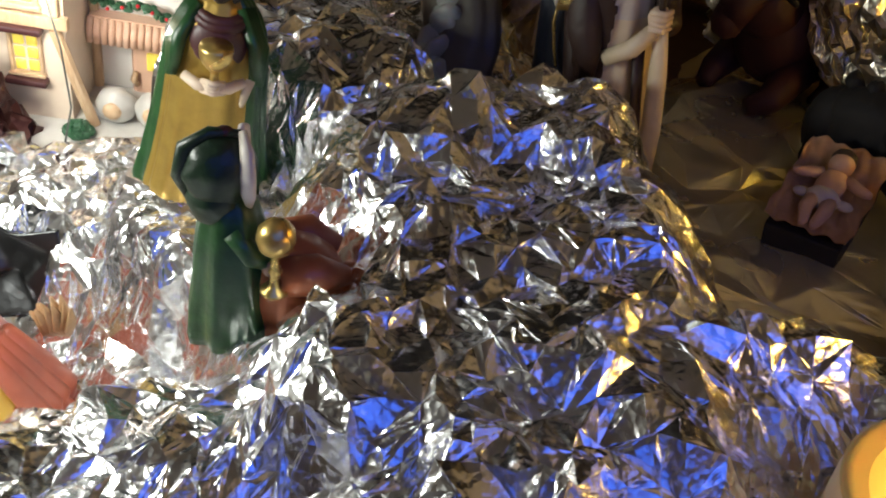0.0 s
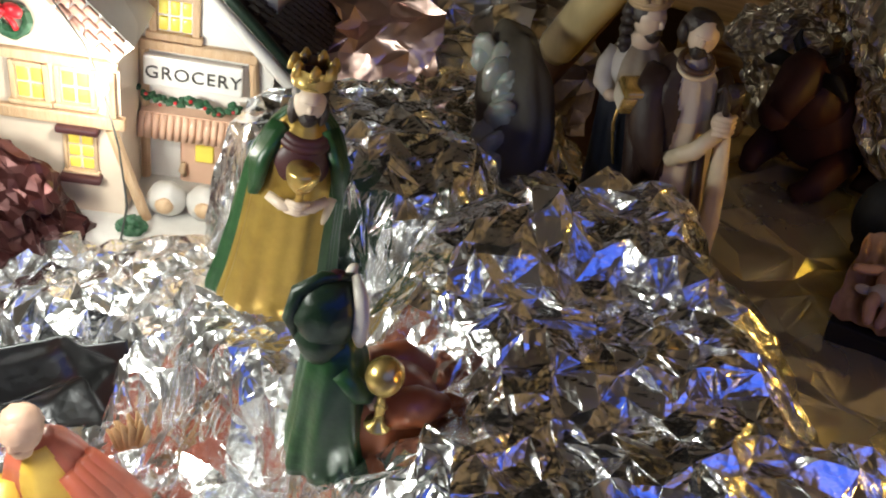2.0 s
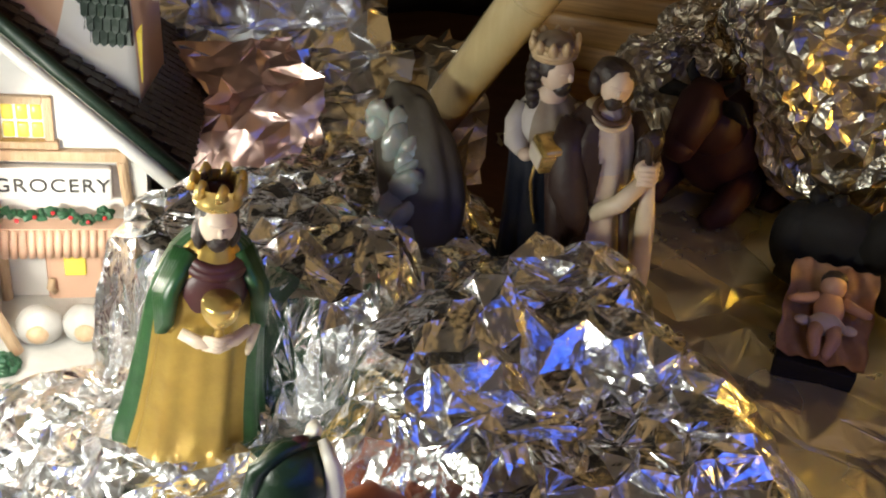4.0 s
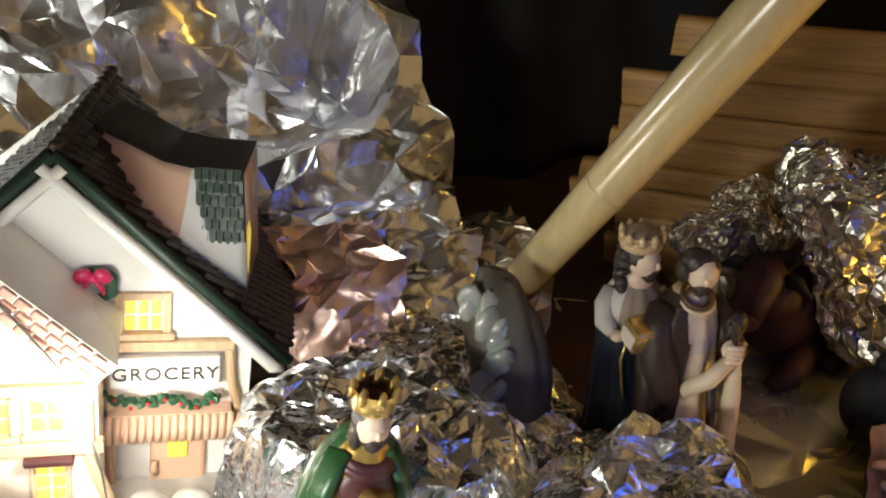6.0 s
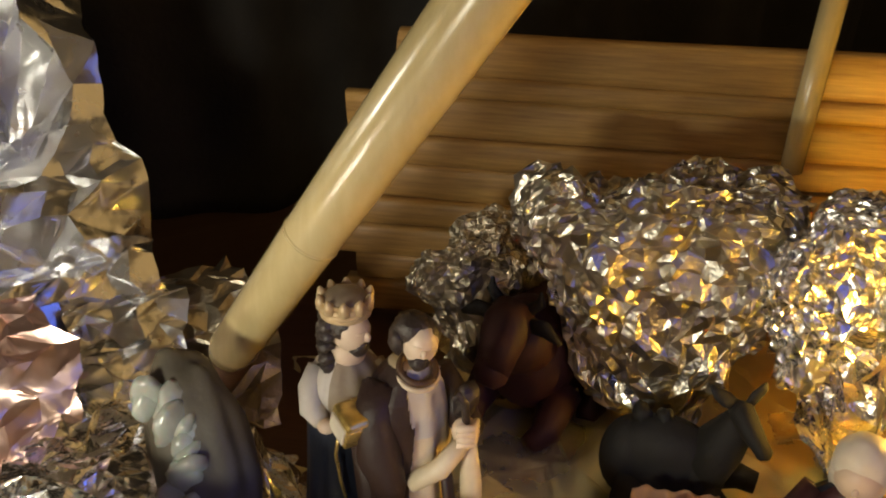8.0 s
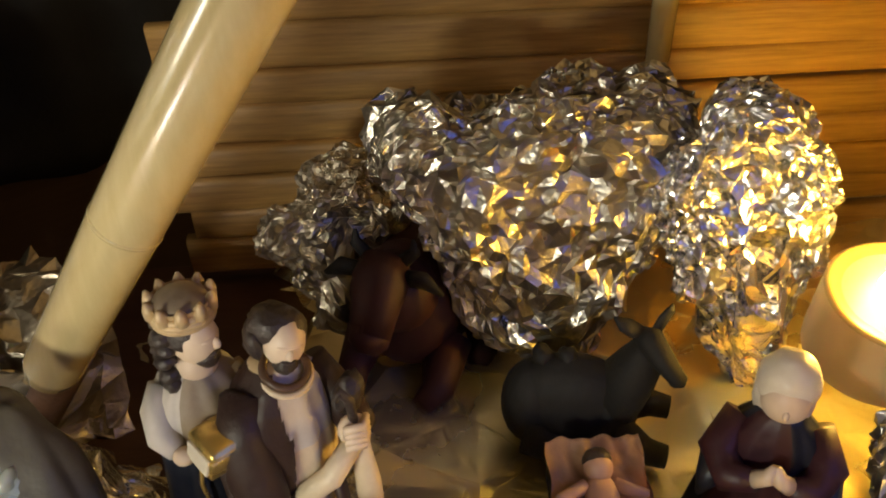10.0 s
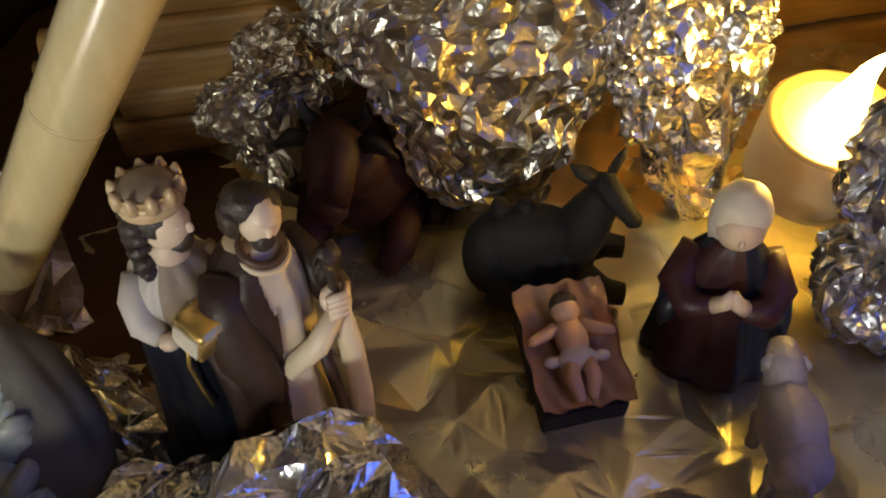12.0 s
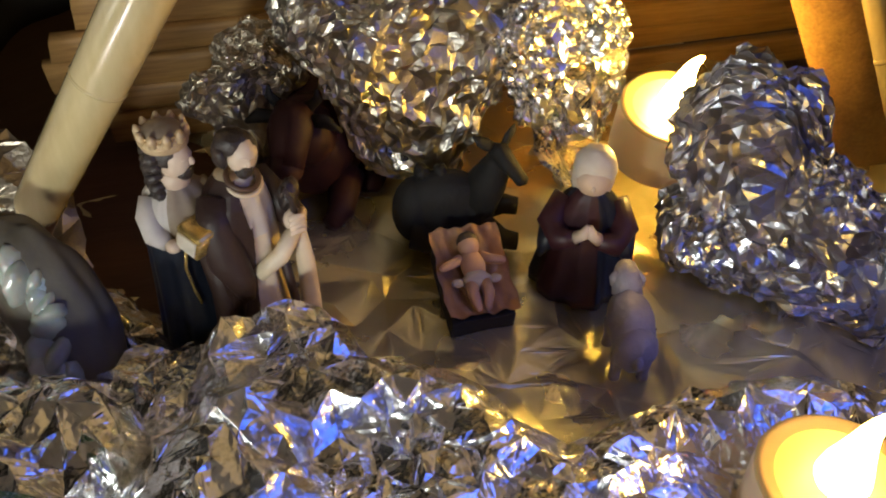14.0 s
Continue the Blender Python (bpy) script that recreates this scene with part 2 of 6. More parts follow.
def part(name, bm, mats, parent, label="", smooth=False, at=None):
    """A bmesh in world places (or, with at, in its own frame) as one mesh under a thing or a part."""
    me = mesh_of(name, bm, mats, smooth)
    ob = new(name, me)
    base = BASE[parent.name]
    BASE[ob.name] = base
    ob.parent = parent
    if at is None:
        me.transform(Matrix.Translation(-base))
    else:
        ob.matrix_basis = Matrix.Translation(-base) @ at
    if label:
        ob["label"] = label
    return ob


def solo(name, bm, mats, place, label, category, group="", kind="", smooth=True):
    """A thing of one mesh; bm in the thing's own frame, place a pose."""
    ob = new(name, mesh_of(name, bm, mats, smooth))
    ob.matrix_basis = place
    return tagged(ob, label, category, group, kind)


def box(bm, lo, hi, mat=0, m=None, bevel=0.0, taper=1.0):
    g = bmesh.ops.create_cube(bm, size=1.0)
    c, s = [(a + b) / 2 for a, b in zip(lo, hi)], [b - a for a, b in zip(lo, hi)]
    for v in g["verts"]:
        k = taper if v.co.z > 0 else 1.0
        v.co = Vector((c[0] + v.co.x * s[0] * k, c[1] + v.co.y * s[1] * k, c[2] + v.co.z * s[2]))
    faces = {f for v in g["verts"] for f in v.link_faces}
    for f in faces:
        f.material_index = mat
    vs = set(g["verts"])
    if bevel:
        r = bmesh.ops.bevel(bm, geom=list({e for v in vs for e in v.link_edges}), offset=bevel, segments=2, affect="EDGES", profile=0.5)
        vs = set(r["verts"]) | {v for v in vs if v.is_valid}
        for f in r["faces"]:
            f.material_index = mat
    if m is not None:
        for v in vs:
            v.co = m @ v.co
    return vs


def ell(bm, c, r, mat=0, rot=(0, 0, 0), sub=3, rough=0.0):
    g = bmesh.ops.create_icosphere(bm, subdivisions=sub, radius=1.0)
    m = pose(*c, *rot) @ Matrix.Diagonal((*r, 1))
    for v in g["verts"]:
        k = 1 + rough * noise.noise(v.co * 2.3 + Vector(c) * 400)
        v.co = m @ (v.co * k)
    for f in {f for v in g["verts"] for f in v.link_faces}:
        f.material_index = mat
    return g["verts"]


def loft(bm, rings, mat=0, n=40, cap=True, folds=0, depth=0.0, m=None, by=None, phase=0.0, swell=None):
    """Rings (x, y, z, rx, ry) from bottom to top, with folds that fade upwards. by(angle, k): the material; swell(angle, k): a factor on the radius."""
    rows, out = [], []
    for k, (x, y, z, rx, ry) in enumerate(rings):
        f = k / max(1, len(rings) - 1)
        row = []
        for i in range(n):
            a = 2 * math.pi * i / n
            w = 1 + depth * (1 - 0.75 * f) * (math.sin(folds * a + phase + 1.3 * math.sin(2 * a + phase)) + 0.5 * math.sin(1.7 * folds * a + 3 * phase)) if folds else 1.0
            if swell:
                w *= swell(a, f)
            co = Vector((x + rx * w * math.cos(a), y + ry * w * math.sin(a), z))
            row.append(bm.verts.new(m @ co if m is not None else co))
        rows.append(row)
    for k in range(len(rows) - 1):
        for i in range(n):
            f = bm.faces.new((rows[k][i], rows[k][(i + 1) % n], rows[k + 1][(i + 1) % n], rows[k + 1][i]))
            f.material_index = by(2 * math.pi * (i + 0.5) / n, (k + 0.5) / (len(rows) - 1)) if by else mat
    if cap:
        for row in (rows[0][::-1], rows[-1]):
            f = bm.faces.new(row)
            f.material_index = mat
    return rows


def tube(bm, pts, radii, mat=0, n=12, cap=True):
    pts = [Vector(p) for p in pts]
    radii = radii if isinstance(radii, (list, tuple)) else [radii] * len(pts)
    rows = []
    side = None
    for k, p in enumerate(pts):
        d = (pts[min(k + 1, len(pts) - 1)] - pts[max(k - 1, 0)]).normalized()
        if side is None:
            side = d.orthogonal().normalized()
        side = (side - d * side.dot(d)).normalized()
        up = d.cross(side)
        r = radii[k]
        rx, ry = r if isinstance(r, tuple) else (r, r)
        rows.append([bm.verts.new(p + side * rx * math.cos(2 * math.pi * i / n) + up * ry * math.sin(2 * math.pi * i / n)) for i in range(n)])
    for a, b in zip(rows, rows[1:]):
        for i in range(n):
            f = bm.faces.new((a[i], a[(i + 1) % n], b[(i + 1) % n], b[i]))
            f.material_index = mat
    if cap:
        for row in (rows[0][::-1], rows[-1]):
            f = bm.faces.new(row)
            f.material_index = mat


def prism(bm, outline, y0, y1, mat=0):
    """An outline in x and z, from y0 to y1."""
    a = [bm.verts.new((x, y0, z)) for x, z in outline]
    b = [bm.verts.new((x, y1, z)) for x, z in outline]
    fs = [bm.faces.new(a), bm.faces.new(b[::-1])]
    for i in range(len(a)):
        j = (i + 1) % len(a)
        fs.append(bm.faces.new((a[j], a[i], b[i], b[j])))
    for f in fs:
        f.material_index = mat


# ------------------------------------------------------------------ crumpled foil
TAB = np.random.RandomState(5)
JIT, TILT_TAB, LIFT = TAB.rand(32, 32, 32, 3), TAB.randn(32, 32, 32, 3), TAB.rand(32, 32, 32) - 0.5


def crumple(p, cell, seed=0, sharp=16.0):
    """Flat facets of about that cell size with quick creases between: heights in cells at the points p."""
    q = p / cell + seed * 7.31
    base = np.floor(q).astype(int)
    top, low = np.zeros(len(p)), np.zeros(len(p))
    for dx in (-1, 0, 1):
        for dy in (-1, 0, 1):
            for dz in (-1, 0, 1):
                c = base + (dx, dy, dz)
                i, j, k = c[:, 0] % 32, c[:, 1] % 32, c[:, 2] % 32
                d = q - (c + JIT[i, j, k])
                w = np.exp(-sharp * (d * d).sum(1))
                top += w * (0.55 * (TILT_TAB[i, j, k] * d).sum(1) + 0.5 * LIFT[i, j, k])
                low += w
    return top / np.maximum(low, 1e-12)


def soft(p, size, seed=0):
    """Slow waves from a few sines."""
    r = np.random.RandomState(seed)
    h = np.zeros(len(p))
    for _ in range(5):
        d = r.randn(3)
        h += np.sin((p @ (d / np.linalg.norm(d))) * 2 * np.pi / (size * (0.7 + 0.8 * r.rand())) + 6.28 * r.rand())
    return h / 5


def from_arrays(name, verts, quads, mats, smooth=True):
    me = bpy.data.meshes.new(name)
    me.vertices.add(len(verts))
    me.vertices.foreach_set("co", np.asarray(verts, dtype=np.float32).ravel())
    k = quads.shape[1]
    me.loops.add(quads.size)
    me.loops.foreach_set("vertex_index", quads.astype(np.int32).ravel())
    me.polygons.add(len(quads))
    me.polygons.foreach_set("loop_start", np.arange(0, quads.size, k, dtype=np.int32))
    me.polygons.foreach_set("loop_total", np.full(len(quads), k, dtype=np.int32))
    me.polygons.foreach_set("use_smooth", np.full(len(quads), smooth))
    me.update(calc_edges=True)
    me.validate()
    for m in mats if isinstance(mats, (list, tuple)) else [mats]:
        me.materials.append(m)
    return me


def facets(nx, ny, seed, mids=0.55):
    """Triangles over a lattice with random diagonals; some get a raised or sunk middle point. Returns triangles and the corners of the middles."""
    r = np.random.RandomState(seed)
    i = np.arange(nx * ny).reshape(ny, nx)
    a, b, c, d = (q.ravel() for q in (i[:-1, :-1], i[:-1, 1:], i[1:, 1:], i[1:, :-1]))
    flip = r.rand(len(a)) < 0.5
    tri = np.concatenate([np.where(flip[:, None], np.stack([a, b, c], 1), np.stack([a, b, d], 1)), np.where(flip[:, None], np.stack([a, c, d], 1), np.stack([b, c, d], 1))])
    pick = r.rand(len(tri)) < mids
    part_a, part_b = tri[~pick], tri[pick]
    m = nx * ny + np.arange(len(part_b))
    more = [np.stack([part_b[:, k], part_b[:, (k + 1) % 3], m], 1) for k in range(3)]
    return np.concatenate([part_a] + more), part_b, r


def wrinkled(p, tri, levels, amp, seed):
    """Splits every triangle in four, with the new points shifted a little: small folds inside the large ones."""
    r = np.random.RandomState(seed + 40)
    for _ in range(levels):
        e = np.sort(np.concatenate([tri[:, (0, 1)], tri[:, (1, 2)], tri[:, (2, 0)]]), axis=1)
        pairs, back = np.unique(e, axis=0, return_inverse=True)
        back = back.reshape(-1)
        a, b = p[pairs[:, 0]], p[pairs[:, 1]]
        long = np.linalg.norm(a - b, axis=1)[:, None]
        f = 0.5 + 0.30 * (r.rand(len(pairs), 1) - 0.5)
        mid = a * f + b * (1 - f) + amp * long * r.randn(len(pairs), 3)
        n = len(tri)
        ab, bc, ca = (len(p) + back[k * n:(k + 1) * n] for k in range(3))
        tri = np.concatenate([np.stack(q, 1) for q in ((tri[:, 0], ab, ca), (ab, tri[:, 1], bc), (ca, bc, tri[:, 2]), (ab, bc, ca))])
        p = np.concatenate([p, mid])
    return p, tri


def sheet_of(name, p, tri, mats, keen):
    """Smooth where folds are slight, sharp along creases steeper than that many degrees."""
    me = from_arrays(name, p, tri, mats, True)
    me.set_sharp_from_angle(angle=radians(keen))
    return me


def faceted(name, x, y, z, nx, ny, step, lift, mats, seed, mids=0.55, levels=1, amp=0.05, keen=24):
    """A crumpled sheet of facets over lattice points, jittered in the plane and lifted at random."""
    r = np.random.RandomState(seed + 1)
    p = np.stack([x, y, z], 1) + (r.rand(len(x), 3) - 0.5) * (0.95 * step, 0.95 * step, 2 * lift)
    tri, corners, r = facets(nx, ny, seed, mids)
    w = r.dirichlet((2.5, 2.5, 2.5), len(corners))
    mid = (p[corners] * w[:, :, None]).sum(1)
    mid[:, 2] += (r.rand(len(mid)) - 0.5) * 1.5 * lift
    p, tri = wrinkled(np.concatenate([p, mid]), tri, levels, amp, seed)
    return sheet_of(name, p, tri, mats, keen)


def grid(nx, ny):
    i = np.arange(nx * ny).reshape(ny, nx)
    return np.stack([i[:-1, :-1], i[:-1, 1:], i[1:, 1:], i[1:, :-1]], -1).reshape(-1, 4)


def dome(x, y, cx, cy, rx, ry, top, edge=0.30, turn=0.0):
    c, s = math.cos(math.radians(turn)), math.sin(math.radians(turn))
    u, v = (x - cx) * c + (y - cy) * s, -(x - cx) * s + (y - cy) * c
    r = np.sqrt((u / rx) ** 2 + (v / ry) ** 2)
    k = np.clip((1 + edge - r) / (2 * edge), 0, 1)
    return top * k * k * (3 - 2 * k)


def hill_height(x, y):
    """The foil landscape: one broad mound, a front ridge, a low left slope and hollows round the figures."""
    h = np.full_like(x, -0.016)
    for d in (dome(x, y, 0.008, 0.145, 0.062, 0.085, 0.0655, 0.45),
              dome(x, y, -0.004, 0.184, 0.034, 0.030, 0.0735, 0.60),
              dome(x, y, 0.052, 0.076, 0.092, 0.062, 0.0620, 0.32, -12),
              dome(x, y, 0.034, 0.208, 0.027, 0.026, 0.0600, 0.38),
              dome(x, y, -0.030, 0.230, 0.034, 0.034, 0.0660, 0.40),
              dome(x, y, 0.010, 0.236, 0.034, 0.032, 0.0400, 0.40),
              dome(x, y, -0.060, 0.080, 0.070, 0.056, 0.0460, 0.45),
              dome(x, y, -0.125, 0.130, 0.120, 0.140, 0.0080, 0.25),
              dome(x, y, -0.086, 0.194, 0.034, 0.036, 0.0280, 0.40),
              dome(x, y, -0.066, 0.196, 0.030, 0.036, 0.0405, 0.35),
              dome(x, y, -0.125, 0.228, 0.055, 0.024, 0.0240, 0.40),
              dome(x, y, -0.050, 0.252, 0.042, 0.030, 0.0660, 0.35)):
        h = np.maximum(h, d - 0.016)
    h -= (h - 0.0265) * np.exp(-(((x + 0.041) / 0.025) ** 2 + ((y - 0.146) / 0.019) ** 2) ** 2) * (h > 0.0265)
    h -= (h - 0.0225) * np.exp(-(((x + 0.064) / 0.026) ** 2 + ((y - 0.199) / 0.020) ** 2) ** 2) * (h > 0.0225)
    # seat of the candle on the ridge
    h -= (h - 0.0255) * np.exp(-(((x - 0.0795) / 0.030) ** 2 + ((y - 0.0755) / 0.026) ** 2) ** 1.5) * (h > 0.0255)
    # hollow where the shepherd stands
    k = np.exp(-(((x + 0.110) / 0.029) ** 2 + ((y - 0.152) / 0.034) ** 2) ** 2)
    h -= (h + 0.021) * k
    return h


def foil_field(name, x0, x1, y0, y1, step, height, cells, mats, seed=0, lift=0.0011, **more):
    """A foil landscape: slow folds from the cells, then flat facets."""
    nx, ny = int((x1 - x0) / step), int((y1 - y0) / step)
    gx, gy = np.meshgrid(np.linspace(x0, x1, nx), np.linspace(y0, y1, ny))
    x, y = gx.ravel(), gy.ravel()
    p = np.stack([x, y, np.zeros_like(x)], 1)
    x = x + 0.0060 * soft(p, 0.045, seed + 7)
    y = y + 0.0060 * soft(p, 0.045, seed + 8)
    p = np.stack([x, y, np.zeros_like(x)], 1)
    h = height(x, y)
    for cell, amp in cells:
        h = h + amp * cell * crumple(p, cell, seed)
    return faceted(name, x, y, h, nx, ny, step, lift, mats, seed, **more)


def foil_rock(name, sub, shape, cells, mats, seed=0):
    """A ball of crushed foil: shape(unit points) gives the smooth body, facets go along its normals."""
    bm = bmesh.new()
    bmesh.ops.create_icosphere(bm, subdivisions=sub, radius=1.0)
    u = np.array([v.co for v in bm.verts])
    tri = np.array([[v.index for v in f.verts] for f in bm.faces])
    bm.free()
    body = shape(u)
    me = from_arrays("t", body, tri, [])
    nor = np.zeros(len(u) * 3, dtype=np.float32)
    me.vertices.foreach_get("normal", nor)
    nor = nor.reshape(-1, 3)
    bpy.data.meshes.remove(me)
    h = np.zeros(len(u))
    side = np.zeros((len(u), 3))
    for cell, amp in cells:
        h += amp * cell * crumple(body, cell, seed)
        for k in range(3):
            side[:, k] += 0.35 * amp * cell * crumple(body, cell, seed + 2 + k)
    r = np.random.RandomState(seed)
    edge = np.linalg.norm(body[tri[:, 0]] - body[tri[:, 1]], axis=1).mean()
    rough = (r.rand(len(u), 3) - 0.5) * 1.0 * edge + nor * ((r.rand(len(u)) - 0.5) * 0.8 * edge)[:, None]
    p, tri = wrinkled(body + nor * h[:, None] + side + rough, tri, 1, 0.09, seed)
    return sheet_of(name, p, tri, mats, 9)


# ------------------------------------------------------------------ the room and the table
def room():
    t = 0.05
    for name, lo, hi, mat, label in (
            ("wall_north", (-0.75, 0.66, -0.55), (0.90, 0.66 + t, 0.95), DARK_BACK, "dark wall standing in for the unlit room behind the display"),
            ("wall_south", (-0.75, -0.75 - t, -0.55), (0.90, -0.75, 0.95), WALLPAINT, "plain pale unseen room wall that bounces light"),
            ("wall_east", (0.90, -0.80, -0.55), (0.90 + t, 0.71, 0.95), WALLPAINT, "plain pale unseen room wall that bounces light"),
            ("wall_west", (-0.75 - t, -0.80, -0.55), (-0.75, 0.71, 0.95), WALLPAINT, "plain pale unseen room wall that bounces light"),
            ("ceiling", (-0.80, -0.80, 0.95), (0.95, 0.71, 0.95 + t), WALLPAINT, "plain pale unseen ceiling that bounces light"),
            ("floor", (-0.80, -0.80, -0.55 - t), (0.95, 0.71, -0.55), TABLE_WOOD, "dark wooden room floor")):
        bm = bmesh.new()
        box(bm, lo, hi)
        solo(name, bm, mat, pose(0, 0, 0), label, name.split("_")[0], kind="structure", smooth=False)
    t = thing("display_table", (0.05, 0.2, TABLE), "dark wooden table under the foil landscape", "table")
    bm = bmesh.new()
    box(bm, (-0.55, -0.12, TABLE - 0.03), (0.65, 0.62, TABLE), bevel=0.004)
    part("tabletop", bm, TABLE_WOOD, t)
    for x in (-0.5, 0.6):
        for y in (-0.07, 0.57):
            bm = bmesh.new()
            box(bm, (x - 0.025, y - 0.025, -0.55), (x + 0.025, y + 0.025, TABLE - 0.03))
            part("leg", bm, TABLE_WOOD, t)
    # an added black sheet stands in for the dark room behind stable and foil
    nx, nz = 140, 60
    gx, gz = np.meshgrid(np.linspace(-0.5, 0.62, nx), np.linspace(TABLE, 0.6, nz))
    x, z = gx.ravel(), gz.ravel()
    y = 0.55 + 0.012 * np.sin(x * 38 + 0.6 * np.sin(x * 11)) + 0.005 * np.sin(x * 95 + z * 6)
    ob = new("dark_room_sheet", from_arrays("dark_room_sheet", np.stack([x, y, z], 1), grid(nx, nz), DARK_BACK))
    m = ob.modifiers.new("thickness", "SOLIDIFY")
    m.thickness = 0.002
    tagged(ob, "black folded sheet standing in for the dark room behind", "cloth")


room()

# ------------------------------------------------------------------ foil landscape
tagged(new("foil_landscape", foil_field("foil_landscape", -0.26, 0.17, -0.01, 0.30, 0.0046, hill_height, ((0.030, 0.18), (0.014, 0.25)), FOIL, 1, 0.0016, mids=0.5, levels=2, amp=0.028, keen=15)),
       "crumpled silver foil landscape of low hills", "foil", kind="stuff")


tagged(new("floor_foil", foil_field("floor_foil", 0.030, 0.33, 0.07, 0.36, 0.0125, lambda x, y: FLOOR + 0.012 * np.clip((0.086 - x) / 0.035, 0, 1) * np.clip((0.215 - y) / 0.02, 0, 1) - 0.010 * np.clip((0.066 + 0.45 * np.clip(y - 0.215, 0, 1) - x) / 0.012, 0, 1) * np.clip((y - 0.188) / 0.016, 0, 1), ((0.05, 0.14), (0.022, 0.14)), FOIL_FLOOR, 4, 0.0004, mids=0.35, levels=3, amp=0.010, keen=26)),
       "lightly creased foil sheet over the stable floor", "foil", kind="structure")


def draped_sheet(name, x0, x1, profile, cells, mat, label, step, seed, lift, ragged=0.005, drift=0.0, **more):
    """A foil sheet draped over a slope: the profile gives y and z from its foot to its top; drift shifts it in y along x."""
    prof = np.array(profile)
    run = np.concatenate([[0], np.cumsum(np.linalg.norm(np.diff(prof, axis=0), axis=1))])
    nx, nv = int((x1 - x0) / step), int(run[-1] / step)
    gx, gv = np.meshgrid(np.linspace(0, 1, nx), np.linspace(0, run[-1], nv))
    f, v = gx.ravel(), gv.ravel()
    q = np.stack([x0 + (x1 - x0) * f, v, np.zeros_like(v)], 1)
    v = v + 0.010 * soft(q, 0.09, seed)
    y, z = np.interp(v, run, prof[:, 0]), np.interp(v, run, prof[:, 1])
    x = x0 + (x1 - x0) * f + ragged * soft(np.stack([v, v, v], 1), 0.045, seed + 1) * np.abs(2 * f - 1)
    h = 0.006 * soft(q, 0.07, seed + 2)
    for cell, amp in cells:
        h = h + amp * cell * crumple(q, cell, seed)
    p = np.stack([x, y - 0.7 * h + drift * (x - x1), z + 0.7 * h], 1)
    r = np.random.RandomState(seed + 5)
    p += (r.rand(len(p), 3) - 0.5) * (0.8 * step, 2 * lift, 2 * lift)
    tri, corners, r = facets(nx, nv, seed, 0.4)
    w = r.dirichlet((2.5, 2.5, 2.5), len(corners))
    mid = (p[corners] * w[:, :, None]).sum(1)
    mid += (r.rand(len(mid), 3) - 0.5) * (0, 1.5 * lift, 1.5 * lift)
    p, tri = wrinkled(np.concatenate([p, mid]), tri, 2, 0.022, seed)
    return tagged(new(name, sheet_of(name, p, tri, mat, 24)), label, "foil")


draped_sheet("foil_backdrop", -0.27, 0.019, ((0.383, -0.020), (0.384, 0.030), (0.380, 0.052), (0.388, 0.066), (0.415, 0.080), (0.445, 0.096), (0.475, 0.122), (0.495, 0.160), (0.505, 0.190)), ((0.075, 0.55), (0.032, 0.44)), FOIL_SHEET,
             "tall creased silver foil sheet sloping up behind the house", 0.0105, 9, 0.0009)
draped_sheet("foil_fold", -0.060, 0.020, ((0.352, -0.016), (0.353, 0.030), (0.357, 0.046), (0.366, 0.052), (0.385, 0.050)), ((0.022, 0.34), (0.011, 0.25)), FOIL_SHEET,
             "bright crumpled foil fold below the tall sheet", 0.0075, 29, 0.0020, 0.004, 0.10)
draped_sheet("house_tinted_foil_sheet", -0.060, -0.018, ((0.306, -0.012), (0.312, 0.018), (0.322, 0.034), (0.334, 0.044), (0.350, 0.055)), ((0.022, 0.35),), FOIL_HOUSE_TINT,
             "torn foil sheet with the house's peach reflection in its colour", 0.0052, 14, 0.0011, 0.007, -0.2)
draped_sheet("grey_foil_sheet", -0.016, 0.022, ((0.300, -0.012), (0.312, 0.022), (0.330, 0.034), (0.350, 0.042), (0.362, 0.044)), ((0.020, 0.35), (0.010, 0.25)), FOIL_SHEET,
             "crumpled foil sheet sloping between house and stable", 0.0056, 17, 0.0015)
draped_sheet("grey_foil_sheet", 0.010, 0.048, ((0.330, -0.012), (0.336, 0.024), (0.350, 0.036), (0.372, 0.040)), ((0.014, 0.40),), FOIL_SHADED,
             "shade-darkened crumpled foil heap behind the bamboo pole", 0.0050, 37, 0.0015)
tagged(new("foil_mound", foil_field("foil_mound", -0.07, 0.05, 0.24, 0.34, 0.0050, lambda x, y: dome(x, y, -0.012, 0.292, 0.050, 0.045, 0.044, 0.4) - 0.016, ((0.020, 0.4),), FOIL, 21, 0.0014)),
       "low mound of crumpled foil behind the hills", "foil", kind="stuff")


def rock(name, c, r, seed, label, lean=(0, 0, 0), sub=5, bulge=0.2, taper=0.0, mat=FOIL_FINE, cells=((0.018, 0.42), (0.0085, 0.28))):
    m = np.array(Euler([radians(a) for a in lean]).to_matrix())

    def shape(u):
        k = 1 + bulge * soft(u, 2.2, seed)
        w = np.stack([1 + taper * u[:, 2], 1 + 0.5 * taper * u[:, 2], np.ones(len(u))], 1)
        return ((u * k[:, None] * w) * r) @ m.T

    ob = new(name, foil_rock(name, sub, shape, cells, mat, seed))
    ob.location = c
    return tagged(ob, label, "foil rock", "foil rocks") if name == "foil_rock" else tagged(ob, label, "wrapper")


